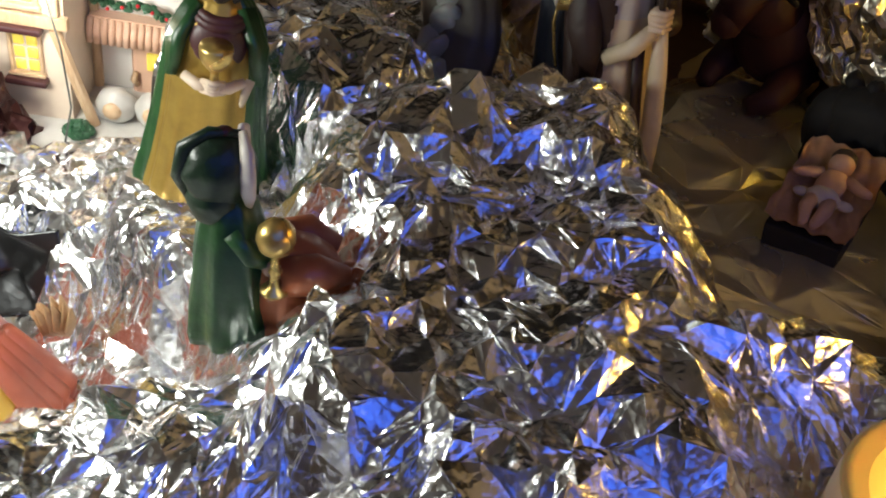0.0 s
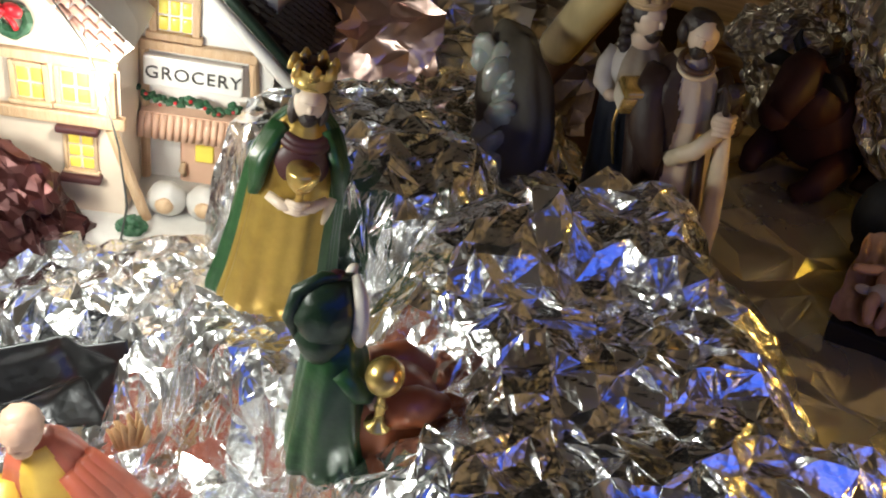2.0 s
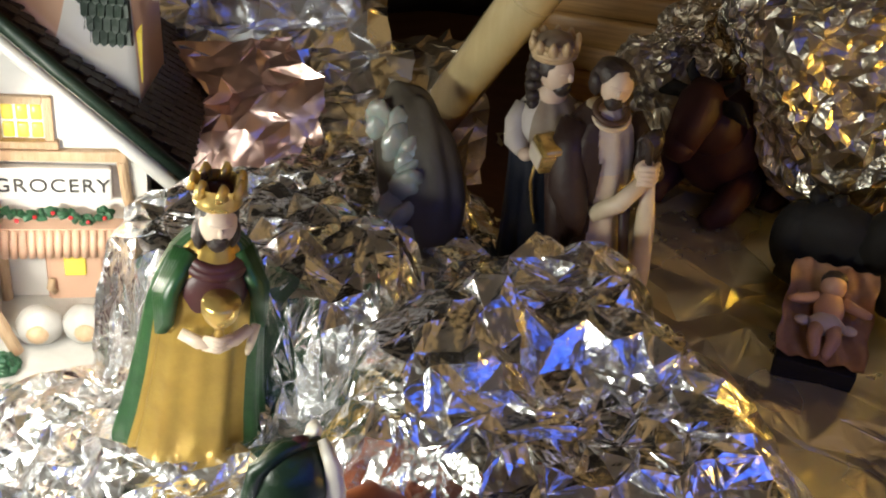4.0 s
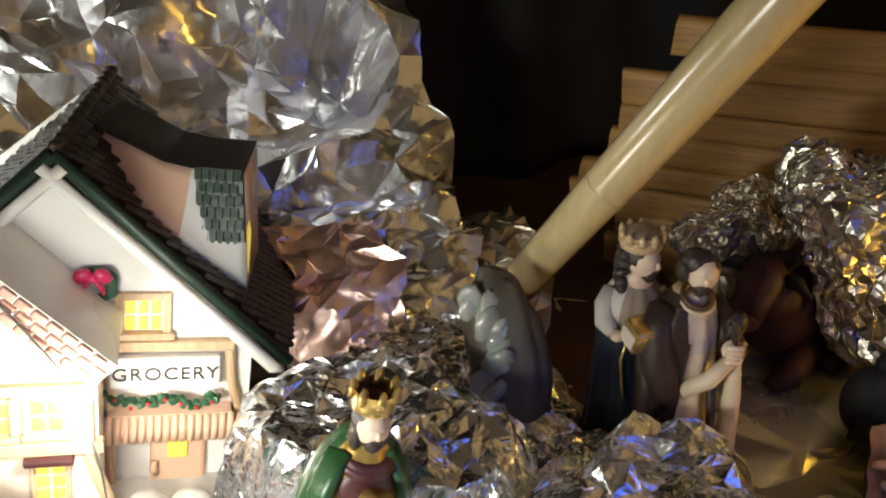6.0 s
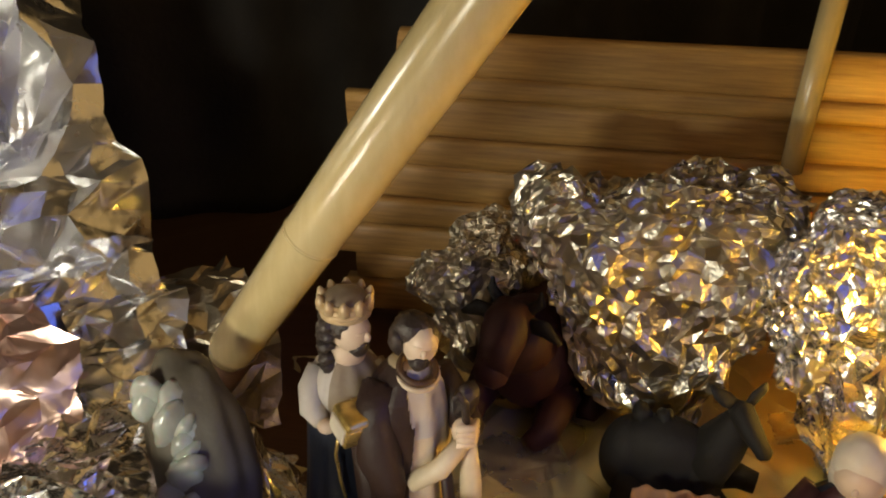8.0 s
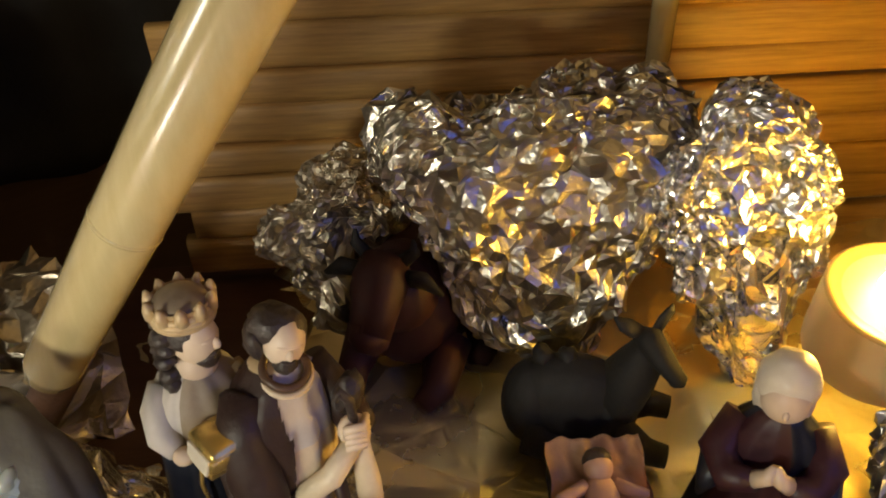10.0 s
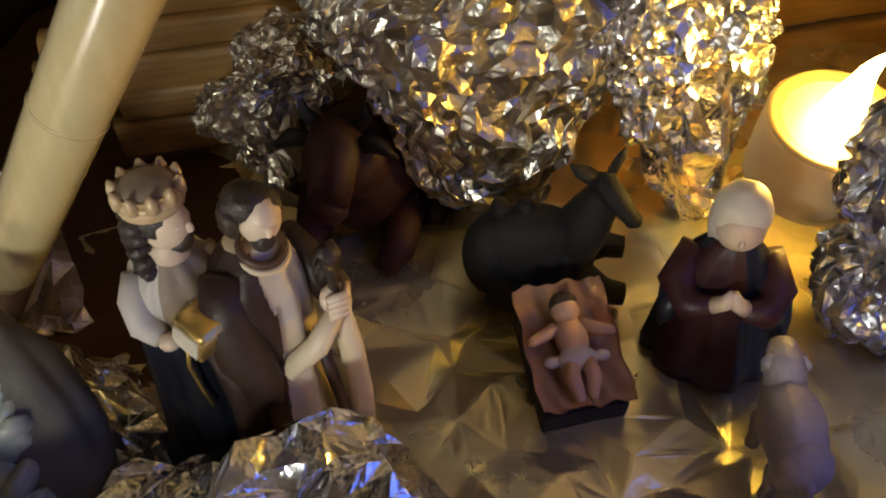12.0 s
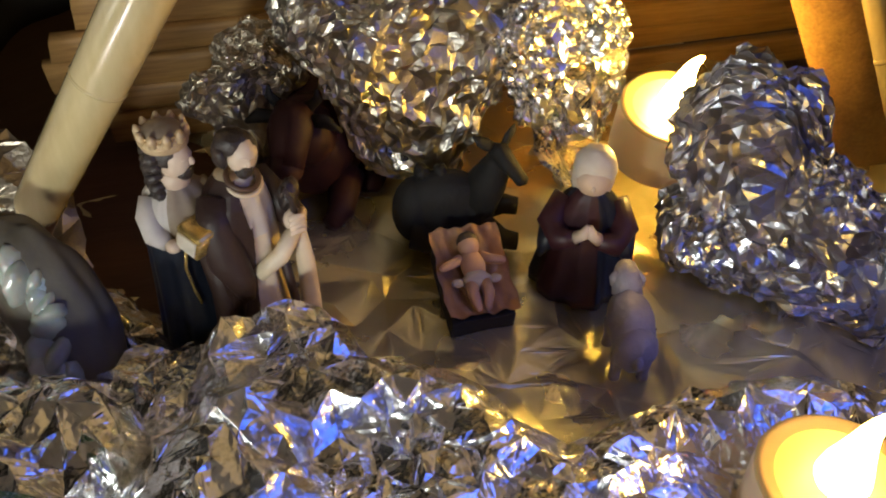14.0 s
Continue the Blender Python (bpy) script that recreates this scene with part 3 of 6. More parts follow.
def outlined_rock(name, base, way, front, centre, outline, depth, seed, label, sub=5, cells=((0.018, 0.32), (0.007, 0.20)), mat=FOIL_FINE):
    """Crushed foil with a broad face: the outline gives distance along way and height, depth goes along front."""
    way, front = Vector(way).normalized(), Vector(front).normalized()
    ang = np.array([math.atan2(z - centre[1], a - centre[0]) for a, z in outline])
    rad = np.array([math.hypot(a - centre[0], z - centre[1]) for a, z in outline])
    order = np.argsort(ang)
    ang, rad = ang[order], rad[order]

    def shape(u):
        t = np.arctan2(u[:, 2], u[:, 0])
        flat = np.sqrt(u[:, 0] ** 2 + u[:, 2] ** 2)
        r = np.interp(t, np.concatenate([ang - 2 * np.pi, ang, ang + 2 * np.pi]), np.tile(rad, 3)) * np.sin(0.5 * np.pi * np.clip(flat, 0, 1)) ** 0.9
        a, z = centre[0] + r * np.cos(t), centre[1] + r * np.sin(t)
        d = depth * u[:, 1] * (1 + 0.25 * soft(np.stack([a, z, 0 * a], 1), 0.05, seed))
        p = a[:, None] * np.array(way) + d[:, None] * np.array(front)
        p[:, 2] += z
        return p

    ob = new(name, foil_rock(name, sub, shape, cells, mat, seed))
    ob.location = base
    return tagged(ob, label, "foil rock", "foil rocks")


WALL_WAY, WALL_OUT = (0.79, -0.61, 0), (-0.61, -0.79, 0)
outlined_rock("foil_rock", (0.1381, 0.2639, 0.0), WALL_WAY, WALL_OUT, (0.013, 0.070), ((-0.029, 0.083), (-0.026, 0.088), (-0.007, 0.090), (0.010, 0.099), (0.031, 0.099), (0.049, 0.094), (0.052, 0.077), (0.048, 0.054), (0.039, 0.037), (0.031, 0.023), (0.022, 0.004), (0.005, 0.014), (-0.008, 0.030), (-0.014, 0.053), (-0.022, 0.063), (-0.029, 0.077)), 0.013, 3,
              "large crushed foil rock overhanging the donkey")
outlined_rock("foil_rock", (0.1350, 0.2530, 0.0), WALL_WAY, WALL_OUT, (0.064, 0.066), ((0.043, 0.090), (0.052, 0.098), (0.071, 0.093), (0.078, 0.084), (0.085, 0.069), (0.083, 0.041), (0.081, 0.025), (0.081, 0.003), (0.069, 0.005), (0.058, 0.030), (0.048, 0.040), (0.044, 0.055)), 0.007, 6,
              "tall crushed foil sheet lit gold beside the candle", 5, ((0.015, 0.34), (0.008, 0.26)), FOIL_BRIGHT)
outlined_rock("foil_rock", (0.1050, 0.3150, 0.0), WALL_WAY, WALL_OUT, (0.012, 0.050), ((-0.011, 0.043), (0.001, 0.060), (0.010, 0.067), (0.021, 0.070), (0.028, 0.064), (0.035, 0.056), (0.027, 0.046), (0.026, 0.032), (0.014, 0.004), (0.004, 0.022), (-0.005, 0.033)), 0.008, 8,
              "small crushed foil rock against the stable wall", 5, ((0.014, 0.45), (0.007, 0.30)), FOIL_SHADED)
outlined_rock("foil_rock", (0.178, 0.130, 0.0), (0.15, -0.93, 0), (-0.93, -0.15, 0.33), (0.002, 0.030), ((-0.029, 0.075), (-0.025, 0.083), (-0.015, 0.088), (-0.002, 0.087), (0.003, 0.081), (0.007, 0.066), (0.014, 0.064), (0.034, 0.049), (0.050, 0.003), (0.030, -0.004), (0.008, -0.002), (-0.008, 0.005), (-0.027, 0.010), (-0.028, 0.036), (-0.033, 0.054)), 0.011, 12,
              "crushed foil heap before the candle, blue light in its colour", 5, ((0.022, 0.34), (0.008, 0.24)), FOIL_HEAP)
rock("crumpled_wrapper", (-0.172, 0.244, 0.012), (0.032, 0.013, 0.037), 23, "dark red crinkled wrapping foil beside the house", (0, -6, 6), sub=4, bulge=0.2, mat=FOIL_RED, cells=((0.022, 0.40),))

# ------------------------------------------------------------------ stable
ALONG, OUT = Vector((0.79, -0.61, 0)).normalized(), Vector((-0.61, -0.79, 0)).normalized()
CORNER = Vector((0.097, 0.385, 0.0))
TURN_WALL = math.degrees(math.atan2(ALONG.y, ALONG.x))


def stable():
    st = thing("stable", tuple(CORNER), "open wooden stable with slatted back wall and leaning bamboo poles", "stable")
    bm = bmesh.new()
    box(bm, (-0.055, -0.180, -0.0215), (0.42, 0.012, -0.005), bevel=0.001)
    part("base_board", bm, BOARD, st, "brown wooden base board", at=Matrix.Translation(CORNER) @ pose(0, 0, 0, 0, 0, TURN_WALL))
    rnd = random.Random(4)
    # broad slats, from the floor up: height, left end, lean
    z = 0.0
    for k, (h, left, lean) in enumerate(((0.0150, 0.002, 0.3), (0.0125, 0.006, -0.2), (0.0140, -0.016, 0.4), (0.0115, -0.012, 0.0), (0.0150, 0.000, 0.5), (0.0120, 0.004, 0.2), (0.0160, 0.004, 0.6), (0.0085, 0.030, 0.3), (0.0165, 0.024, 0.5))):
        bm = bmesh.new()
        rows = []
        for i in range(25):
            f = i / 24
            x = left + (0.40 - left) * f
            th, hh = 0.0042 + 0.0004 * math.sin(9 * f + k), 0.505 * h * (1 + 0.025 * math.sin(6 * f + 3 * k) + 0.015 * math.sin(17 * f + k))
            cut = 0.0012 * rnd.uniform(-1, 1) if i == 0 else 0.0
            row = []
            for j in range(20):
                a = 2 * math.pi * j / 20
                c, q = math.cos(a), math.sin(a)
                row.append(bm.verts.new((x + cut * q, math.copysign(abs(c) ** 0.55, c) * th, math.copysign(abs(q) ** 0.55, q) * hh + 0.0005 * math.sin(7 * f + 2 * k))))
            rows.append(row)
        for p, q in zip(rows, rows[1:]):
            for j in range(20):
                bm.faces.new((p[j], p[(j + 1) % 20], q[(j + 1) % 20], q[j]))
        bm.faces.new(rows[0][::-1])
        bm.faces.new(rows[-1])
        part("slat", bm, SLAT, st, smooth=True, at=Matrix.Translation(CORNER + OUT * rnd.uniform(-0.0015, 0.0015) + Vector((0, 0, z + h / 2))) @ pose(0, 0, 0, 0, lean, TURN_WALL))
        z += h
    # thin upright batten on the slats
    bm = bmesh.new()
    a = CORNER + ALONG * 0.168 + OUT * 0.008
    tube(bm, [a + Vector((0, 0, 0.078)), a + Vector((0.001, 0, 0.10)), a + Vector((0.003, -0.001, 0.15))], [0.0040, 0.0042, 0.0042], 0, 14)
    part("batten", bm, BAMBOO, st, "pale round batten", True)
    # leaning poles of the front frame
    foot, way = Vector((0.0278, 0.3085, 0.045)), Vector((0.378, -0.414, 0.828)).normalized()
    bm = bmesh.new()
    tube(bm, [foot + way * s for s in (-0.004, 0.0, 0.05, 0.11, 0.17, 0.24)], [0.0062, 0.0074, 0.0083, 0.0091, 0.0096, 0.0098], 0, 28)
    ring = foot + way * 0.052
    tube(bm, [ring + way * s for s in (-0.0006, 0, 0.0006)], [0.0083, 0.0086, 0.0083], 0, 28)
    nick = foot + way * 0.047 + Vector((0.0050, -0.0030, 0.0005))
    tube(bm, [nick, nick + way * 0.005 + Vector((0.0006, -0.0004, 0)), nick + way * 0.009 + Vector((0.0022, -0.0012, 0))], [(0.0012, 0.0006), (0.0010, 0.0005), (0.0003, 0.0002)], 0, 8)
    part("pole", bm, BAMBOO, st, "glossy pale bamboo pole", True)
    bm = bmesh.new()
    back = foot + Vector((0.004, 0.004, -0.004))
    tube(bm, [back - way * 0.05, back, back + way * 0.06], [0.0055, 0.0055, 0.0045], 0, 16)
    part("pole_brace", bm, BOARD, st, "dark brown brace behind the pole", True)
    low, high = Vector((0.302, 0.1045, -0.010)), Vector((0.242, 0.1445, 0.110))
    d = high - low
    bm = bmesh.new()
    tube(bm, [low + d * s for s in (0, 0.25, 0.5, 0.75, 1.0, 1.6)], [0.0062] * 6, 0, 20)
    tube(bm, [low + d * s for s in (0.57, 0.58, 0.59)], [0.0062, 0.0067, 0.0062], 0, 20)
    part("pole", bm, BAMBOO, st, "glossy pale bamboo pole", True)
    bm = bmesh.new()
    o = Vector((-0.012, 0.010, 0.0))
    tube(bm, [low + o + d * s for s in (0, 0.5, 1.0, 1.6)], [(0.0040, 0.0125)] * 4, 0, 16)
    part("pole_brace", bm, SLAT, st, "flat amber wooden brace", True)


stable()

# ------------------------------------------------------------------ grey stone with crystal
def crystal_stone():
    st = thing("crystal_stone", (0.008, 0.272, 0.03), "grey stone with a crust of milky crystal", "stone")
    bm = bmesh.new()
    m = pose(0.008, 0.272, 0.038, -32, -12, -14)
    g = ell(bm, (0, 0, 0), (0.0135, 0.0085, 0.030), 0, sub=5, rough=0.10)
    for v in g:
        v.co = m @ v.co
    part("body", bm, STONE, st, smooth=True)
    bm = bmesh.new()
    rnd = random.Random(3)
    for k in range(18):
        f = k / 17
        c = m @ Vector((-0.006 + 0.004 * math.sin(5 * f) + rnd.uniform(-0.0035, 0.003), -0.0052 + rnd.uniform(-0.0008, 0.0006), 0.021 - 0.042 * f))
        r = rnd.uniform(0.0036, 0.0058)
        ell(bm, c, (r, r * 0.55, r * 1.3), 0, (rnd.uniform(-30, 30), rnd.uniform(-30, 30), rnd.uniform(-30, 30)), 3, 0.16)
    tagged(part("crystal_crust", bm, CRYSTAL, st, "milky translucent crystal crust", smooth=True), kind="stuff")


crystal_stone()

# ------------------------------------------------------------------ candles
def candle(x, y, top, tilt, flame_turn, label, glow=FLAME):
    """LED tealight: 38 mm across; a dished top with a bent flame."""
    place = pose(x, y, top - 0.024, *tilt)
    t = thing("led_tealight", (x, y, top - 0.024), label, "candle", "LED tealights")
    place = Matrix.Translation((x, y, top - 0.024)) @ pose(0, 0, 0, *tilt)
    bm = bmesh.new()
    loft(bm, [(0, 0, z, r, r) for z, r in ((0, 0.0180), (0.0008, 0.0188), (0.004, 0.0190), (0.020, 0.0188), (0.0226, 0.0186), (0.0234, 0.0181))], n=64, cap=False)
    part("cup", bm, CUP, t, "warm translucent plastic side", True, at=place)
    bm = bmesh.new()
    loft(bm, [(0, 0, z, r, r) for z, r in ((0.0231, 0.0187), (0.0238, 0.0181), (0.0240, 0.0175), (0.0236, 0.0166), (0.0232, 0.0150), (0.0226, 0.0110), (0.0222, 0.0068), (0.0224, 0.0050), (0.0230, 0.0044))], n=64)
    part("top", bm, WAX, t, "glowing dished top", True, at=place)
    bm = bmesh.new()
    path = [(0, 0, 0.0215, 0.0050), (0.0000, 0, 0.0250, 0.0062), (0.0001, 0, 0.0290, 0.0054), (0.0005, 0, 0.0330, 0.0042), (0.0009, 0, 0.0365, 0.0032), (0.0014, 0, 0.0400, 0.0024), (0.0028, 0, 0.0430, 0.0016), (0.0044, 0, 0.0446, 0.0010), (0.0054, 0, 0.0450, 0.0004)]
    tube(bm, [p[:3] for p in path], [p[3] for p in path], 0, 20)
    part("flame", bm, glow, t, "bright curled LED flame", True, at=place @ pose(0, 0, 0, 0, 0, flame_turn))


candle(0.1975, 0.1780, 0.0540, (9, -9, 0), -38, "lit LED tealight with curled flame beside foil rocks")
candle(0.0795, 0.0755, 0.050, (0, 0, 0), -38, "lit LED tealight standing on the foil ridge", FLAME_LOW)

# ------------------------------------------------------------------ figurines


def facing(x, y, z, dx, dy, lean=0.0, size=1.0, roll=0.0):
    """The figures look along their own -y."""
    return pose(x, y, z, lean, roll, math.degrees(math.atan2(dx, -dy))) @ Matrix.Scale(size, 4)


def head(bm, c, s, skin, hair, beard=True, rot=(0, 0, 0), long_hair=False):
    m = pose(*c, *rot)

    def put(p, r, mat, rt=(0, 0, 0), sub=3, rough=0.0):
        g = ell(bm, (0, 0, 0), [a * s for a in r], mat, rt, sub, rough)
        for v in g:
            v.co = m @ (v.co + Vector(p) * s)

    put((0, 0, 0), (0.78, 0.86, 1.0), skin)
    put((0, -0.80, -0.02), (0.15, 0.24, 0.26), skin, (-18, 0, 0), 2)
    put((0, -0.60, 0.22), (0.52, 0.26, 0.14), skin, (0, 0, 0), 2)
    put((0, 0.25, 0.28), (0.87, 0.82, 0.86), hair, (12, 0, 0), 3, 0.12)
    if beard:
        put((0, -0.46, -0.66), (0.46, 0.42, 0.46), hair, (0, 0, 0), 3, 0.15)
        put((0, -0.76, -0.36), (0.32, 0.16, 0.10), hair, (0, 0, 0), 2)
    if long_hair:
        for sx in (-1, 1):
            put((0.66 * sx, 0.12, -0.60), (0.32, 0.42, 0.78), hair, (0, 0, 0), 3, 0.25)
        put((0, 0.55, -0.55), (0.62, 0.34, 0.80), hair, (0, 0, 0), 3, 0.2)


def goblet(bm, c, s, mat, tilt=0, stem=0.0):
    m = pose(*c, tilt, 0, 0)
    loft(bm, [(0, 0, z * s, r * s, r * s) for z, r in ((-1.1 - stem, 0.55), (-1.0 - stem, 0.52), (-0.85 - stem, 0.22), (-0.80 - 0.5 * stem, 0.18), (-0.72 - 0.4 * stem, 0.27), (-0.66 - 0.3 * stem, 0.18), (-0.4, 0.17), (-0.3, 0.28), (-0.2, 0.4), (0.0, 0.62), (0.4, 0.74), (0.8, 0.68), (1.05, 0.48), (1.25, 0.22))], mat, 24, m=m)


def standing_king():
    bm = bmesh.new()
    H = 0.082
    turn = lambda a: ((a + math.pi / 2) + math.pi) % (2 * math.pi) - math.pi
    cape = lambda a, f: -1.20 < turn(a) < 0.84
    rings = [(-0.0022 + 0.0035 * z, 0, z * H, rx, ry) for z, rx, ry in ((0, .0162, .0125), (.03, .0164, .0127), (.15, .0149, .0118), (.3, .0137, .0108), (.45, .0129, .0103), (.55, .0122, .0098), (.63, .0108, .0090), (.69, .0090, .0080), (.735, .0068, .0064), (.77, .0040, .0042))]
    fine = []
    for p, q in zip(rings, rings[1:]):
        fine += [tuple(a + (b - a) * k / 5 for a, b in zip(p, q)) for k in range(5)]
    loft(bm, fine + [rings[-1]], 0, 144, folds=8, depth=0.055, by=lambda a, f: 0 if cape(a, f) else 1, phase=0.7,
         swell=lambda a, f: 0.97 if cape(a, f) else 1.10 + 0.020 * math.sin(22 * a + 9 * f))
    # maroon inner hood round the neck and dark breast
    for z, r in ((0.692, 0.0062), (0.708, 0.0054)):
        tube(bm, [(0.0004 + r * math.cos(0.2618 * i), -0.0030 + 0.80 * r * math.sin(0.2618 * i), (z + 0.02 * math.sin(0.2618 * i)) * H) for i in range(25)], 0.0016, 2, 10)
    ell(bm, (0, -0.0056, 0.60 * H), (0.0078, 0.0040, 0.0085), 2)
    for sx in (-1, 1):
        # ribbed cape sleeves
        for k in range(5):
            f = k / 4
            tube(bm, [(sx * (0.0052 + 0.0020 * f), -0.0040 + 0.0030 * f, (0.725 - 0.01 * f) * H), (sx * (0.0098 + 0.0016 * f), -0.0065 + 0.0026 * f, (0.61 - 0.015 * f) * H), (sx * (0.0104 + 0.0010 * f), -0.0092 + 0.0024 * f, (0.53 - 0.05 * f) * H)], [0.0018, 0.0021, 0.0015], 1, 10)
        # hanging cream lining, forearm, folded fingers
        if sx > 0:
            tube(bm, [(sx * 0.0094, -0.0104, 0.520 * H), (sx * 0.0082, -0.0122, 0.475 * H), (sx * 0.0078, -0.0124, 0.450 * H), (sx * 0.0076, -0.0122, 0.430 * H)], [(0.0016, 0.0010), (0.0014, 0.0010), (0.0011, 0.0008), (0.0005, 0.0004)], 7, 12)
        tube(bm, [(sx * 0.0078, -0.0112, 0.515 * H), (sx * 0.0040, -0.0134, 0.500 * H), (sx * 0.0006, -0.0146, 0.500 * H)], [0.0013, 0.0016, 0.0013], 3, 12)
        for k in range(4):
            tube(bm, [(sx * 0.0030, -0.0140, (0.485 + 0.012 * k) * H), (sx * 0.0002, -0.0160, (0.490 + 0.012 * k) * H), (-sx * 0.0022, -0.0150, (0.494 + 0.012 * k) * H)], [0.0007, 0.0007, 0.0005], 3, 8)
    # slender goblet
    loft(bm, [(0.0002, -0.0142, z * H, r, r) for z, r in ((.505, .0020), (.515, .0021), (.530, .0011), (.555, .0010), (.565, .0016), (.575, .0024), (.590, .0034), (.615, .0042), (.640, .0044), (.652, .0041))], 5, 28)
    head(bm, (0, -0.0042, 0.822 * H), 0.0054, 3, 6, True, (2, 0, 0), True)
    # open crown: flaring band with tall points
    c = Vector((0, -0.0022, 0.868 * H))
    loft(bm, [(c.x, c.y, c.z + z, r, r) for z, r in ((0, .0050), (.0008, .0054), (.0016, .0051), (.0042, .0052), (.0054, .0054))], 5, 40, cap=False)
    for i in range(7):
        a = 2 * math.pi * (i + 0.25) / 7
        o = Vector((math.cos(a), math.sin(a), 0))
        tube(bm, [c + o * 0.0051 + Vector((0, 0, 0.0036)), c + o * 0.0052 + Vector((0, 0, 0.0058)), c + o * 0.0053 + Vector((0, 0, 0.0074))], [(0.0024, 0.0011), (0.0019, 0.0009), 0.0005], 5, 10)
    ell(bm, c + Vector((0, 0, 0.0020)), (0.0050, 0.0050, 0.0020), 2, (0, 0, 0), 3)
    solo("king_figurine", bm, [GOLD, GREEN, MAROON, PALE_SKIN, SKIN, GOLD_BRIGHT, HAIR, CREAM], facing(-0.0650, 0.2000, 0.0215, 0.10, -1.0, size=0.93, roll=12.5),
         "painted standing king figurine, green cape, gold robe, holding a goblet", "figurine", "nativity figurines")


def kneeling_king():
    bm = bmesh.new()
    # upright trunk over the heels; the red-brown robe spreads in front
    loft(bm, [(0, 0.003, 0.0, .0112, .0115), (0, 0.003, 0.003, .0115, .0117), (0, 0.0028, 0.010, .0104, .0104), (0, 0.0018, 0.018, .0098, .0092), (0, 0.0008, 0.026, .0096, .0086), (0, -0.0002, 0.033, .0088, .0076), (0, -0.0008, 0.038, .0066, .0062), (0, -0.001, 0.0415, .0042, .0042)], 0, 72, folds=7, depth=0.08, phase=1.1)
    loft(bm, [(0, -0.0130, 0.0, .0104, .0150), (0, -0.0130, 0.004, .0110, .0154), (0, -0.0128, 0.011, .0104, .0142), (0, -0.0125, 0.017, .0092, .0122), (0, -0.0115, 0.0215, .0070, .0092), (0, -0.0105, 0.0245, .0040, .0052)], 1, 64, folds=5, depth=0.08, phase=0.4)
    for sx in (-1, 1):
        tube(bm, [(sx * 0.0064, 0.000, 0.034), (sx * 0.0080, -0.004, 0.027), (sx * 0.0064, -0.0080, 0.023)], [0.0026, 0.0028, 0.0020], 0, 16)
        tube(bm, [(sx * 0.0072, -0.0100, 0.0190), (sx * 0.0082, -0.0185, 0.0185), (sx * 0.0060, -0.0255, 0.0150)], [0.0050, 0.0052, 0.0024], 1, 16)
        tube(bm, [(sx * 0.0058 - 0.002, -0.0066, 0.0225), (sx * 0.0034 - 0.005, -0.0084, 0.0235), (sx * 0.0016 - 0.0075, -0.0082, 0.0255)], [0.0020, 0.0019, 0.0012], 3, 10)
    goblet(bm, (-0.0108, -0.0095, 0.0310), 0.0062, 4, 8, 1.0)
    head(bm, (0, -0.0030, 0.0465), 0.0050, 3, 5, False, (14, 0, 0))
    ell(bm, (0, 0.0000, 0.0470), (0.0074, 0.0084, 0.0092), 2, (14, 0, 0), 4, 0.08)
    ell(bm, (0, 0.0022, 0.0400), (0.0070, 0.0064, 0.0070), 2, (0, 0, 0), 3, 0.1)
    tube(bm, [(0, -0.0060, 0.0552), (0, 0.0005, 0.0562), (0, 0.0060, 0.0535), (0, 0.0082, 0.0470), (0, 0.0076, 0.0400)], [(0.0008, 0.0012), (0.0016, 0.0022), (0.0020, 0.0026), (0.0020, 0.0026), (0.0008, 0.0010)], 2, 14)
    for sx in (-1, 1):
        tube(bm, [(sx * 0.0010, -0.0062, 0.0562), (sx * 0.0052, -0.0064, 0.0530), (sx * 0.0068, -0.0058, 0.0480), (sx * 0.0066, -0.0052, 0.0430), (sx * 0.0058, -0.0050, 0.0400)], [(0.0008, 0.0010), (0.0012, 0.0018), (0.0013, 0.0022), (0.0012, 0.0020), (0.0006, 0.0010)], 6, 12)
    ell(bm, (0, -0.0022, 0.0562), (0.0016, 0.0022, 0.0014), 7, (0, 0, 0), 2)
    solo("king_figurine", bm, [GREEN, BROWN_RED, DARK_GREEN, SKIN, GOLD_BRIGHT, HAIR, IVORY, MAROON], facing(-0.0440, 0.1410, 0.0262, 0.93, 0.22, size=0.88),
         "painted kneeling king figurine in a green cloak, offering a goblet", "figurine", "nativity figurines")


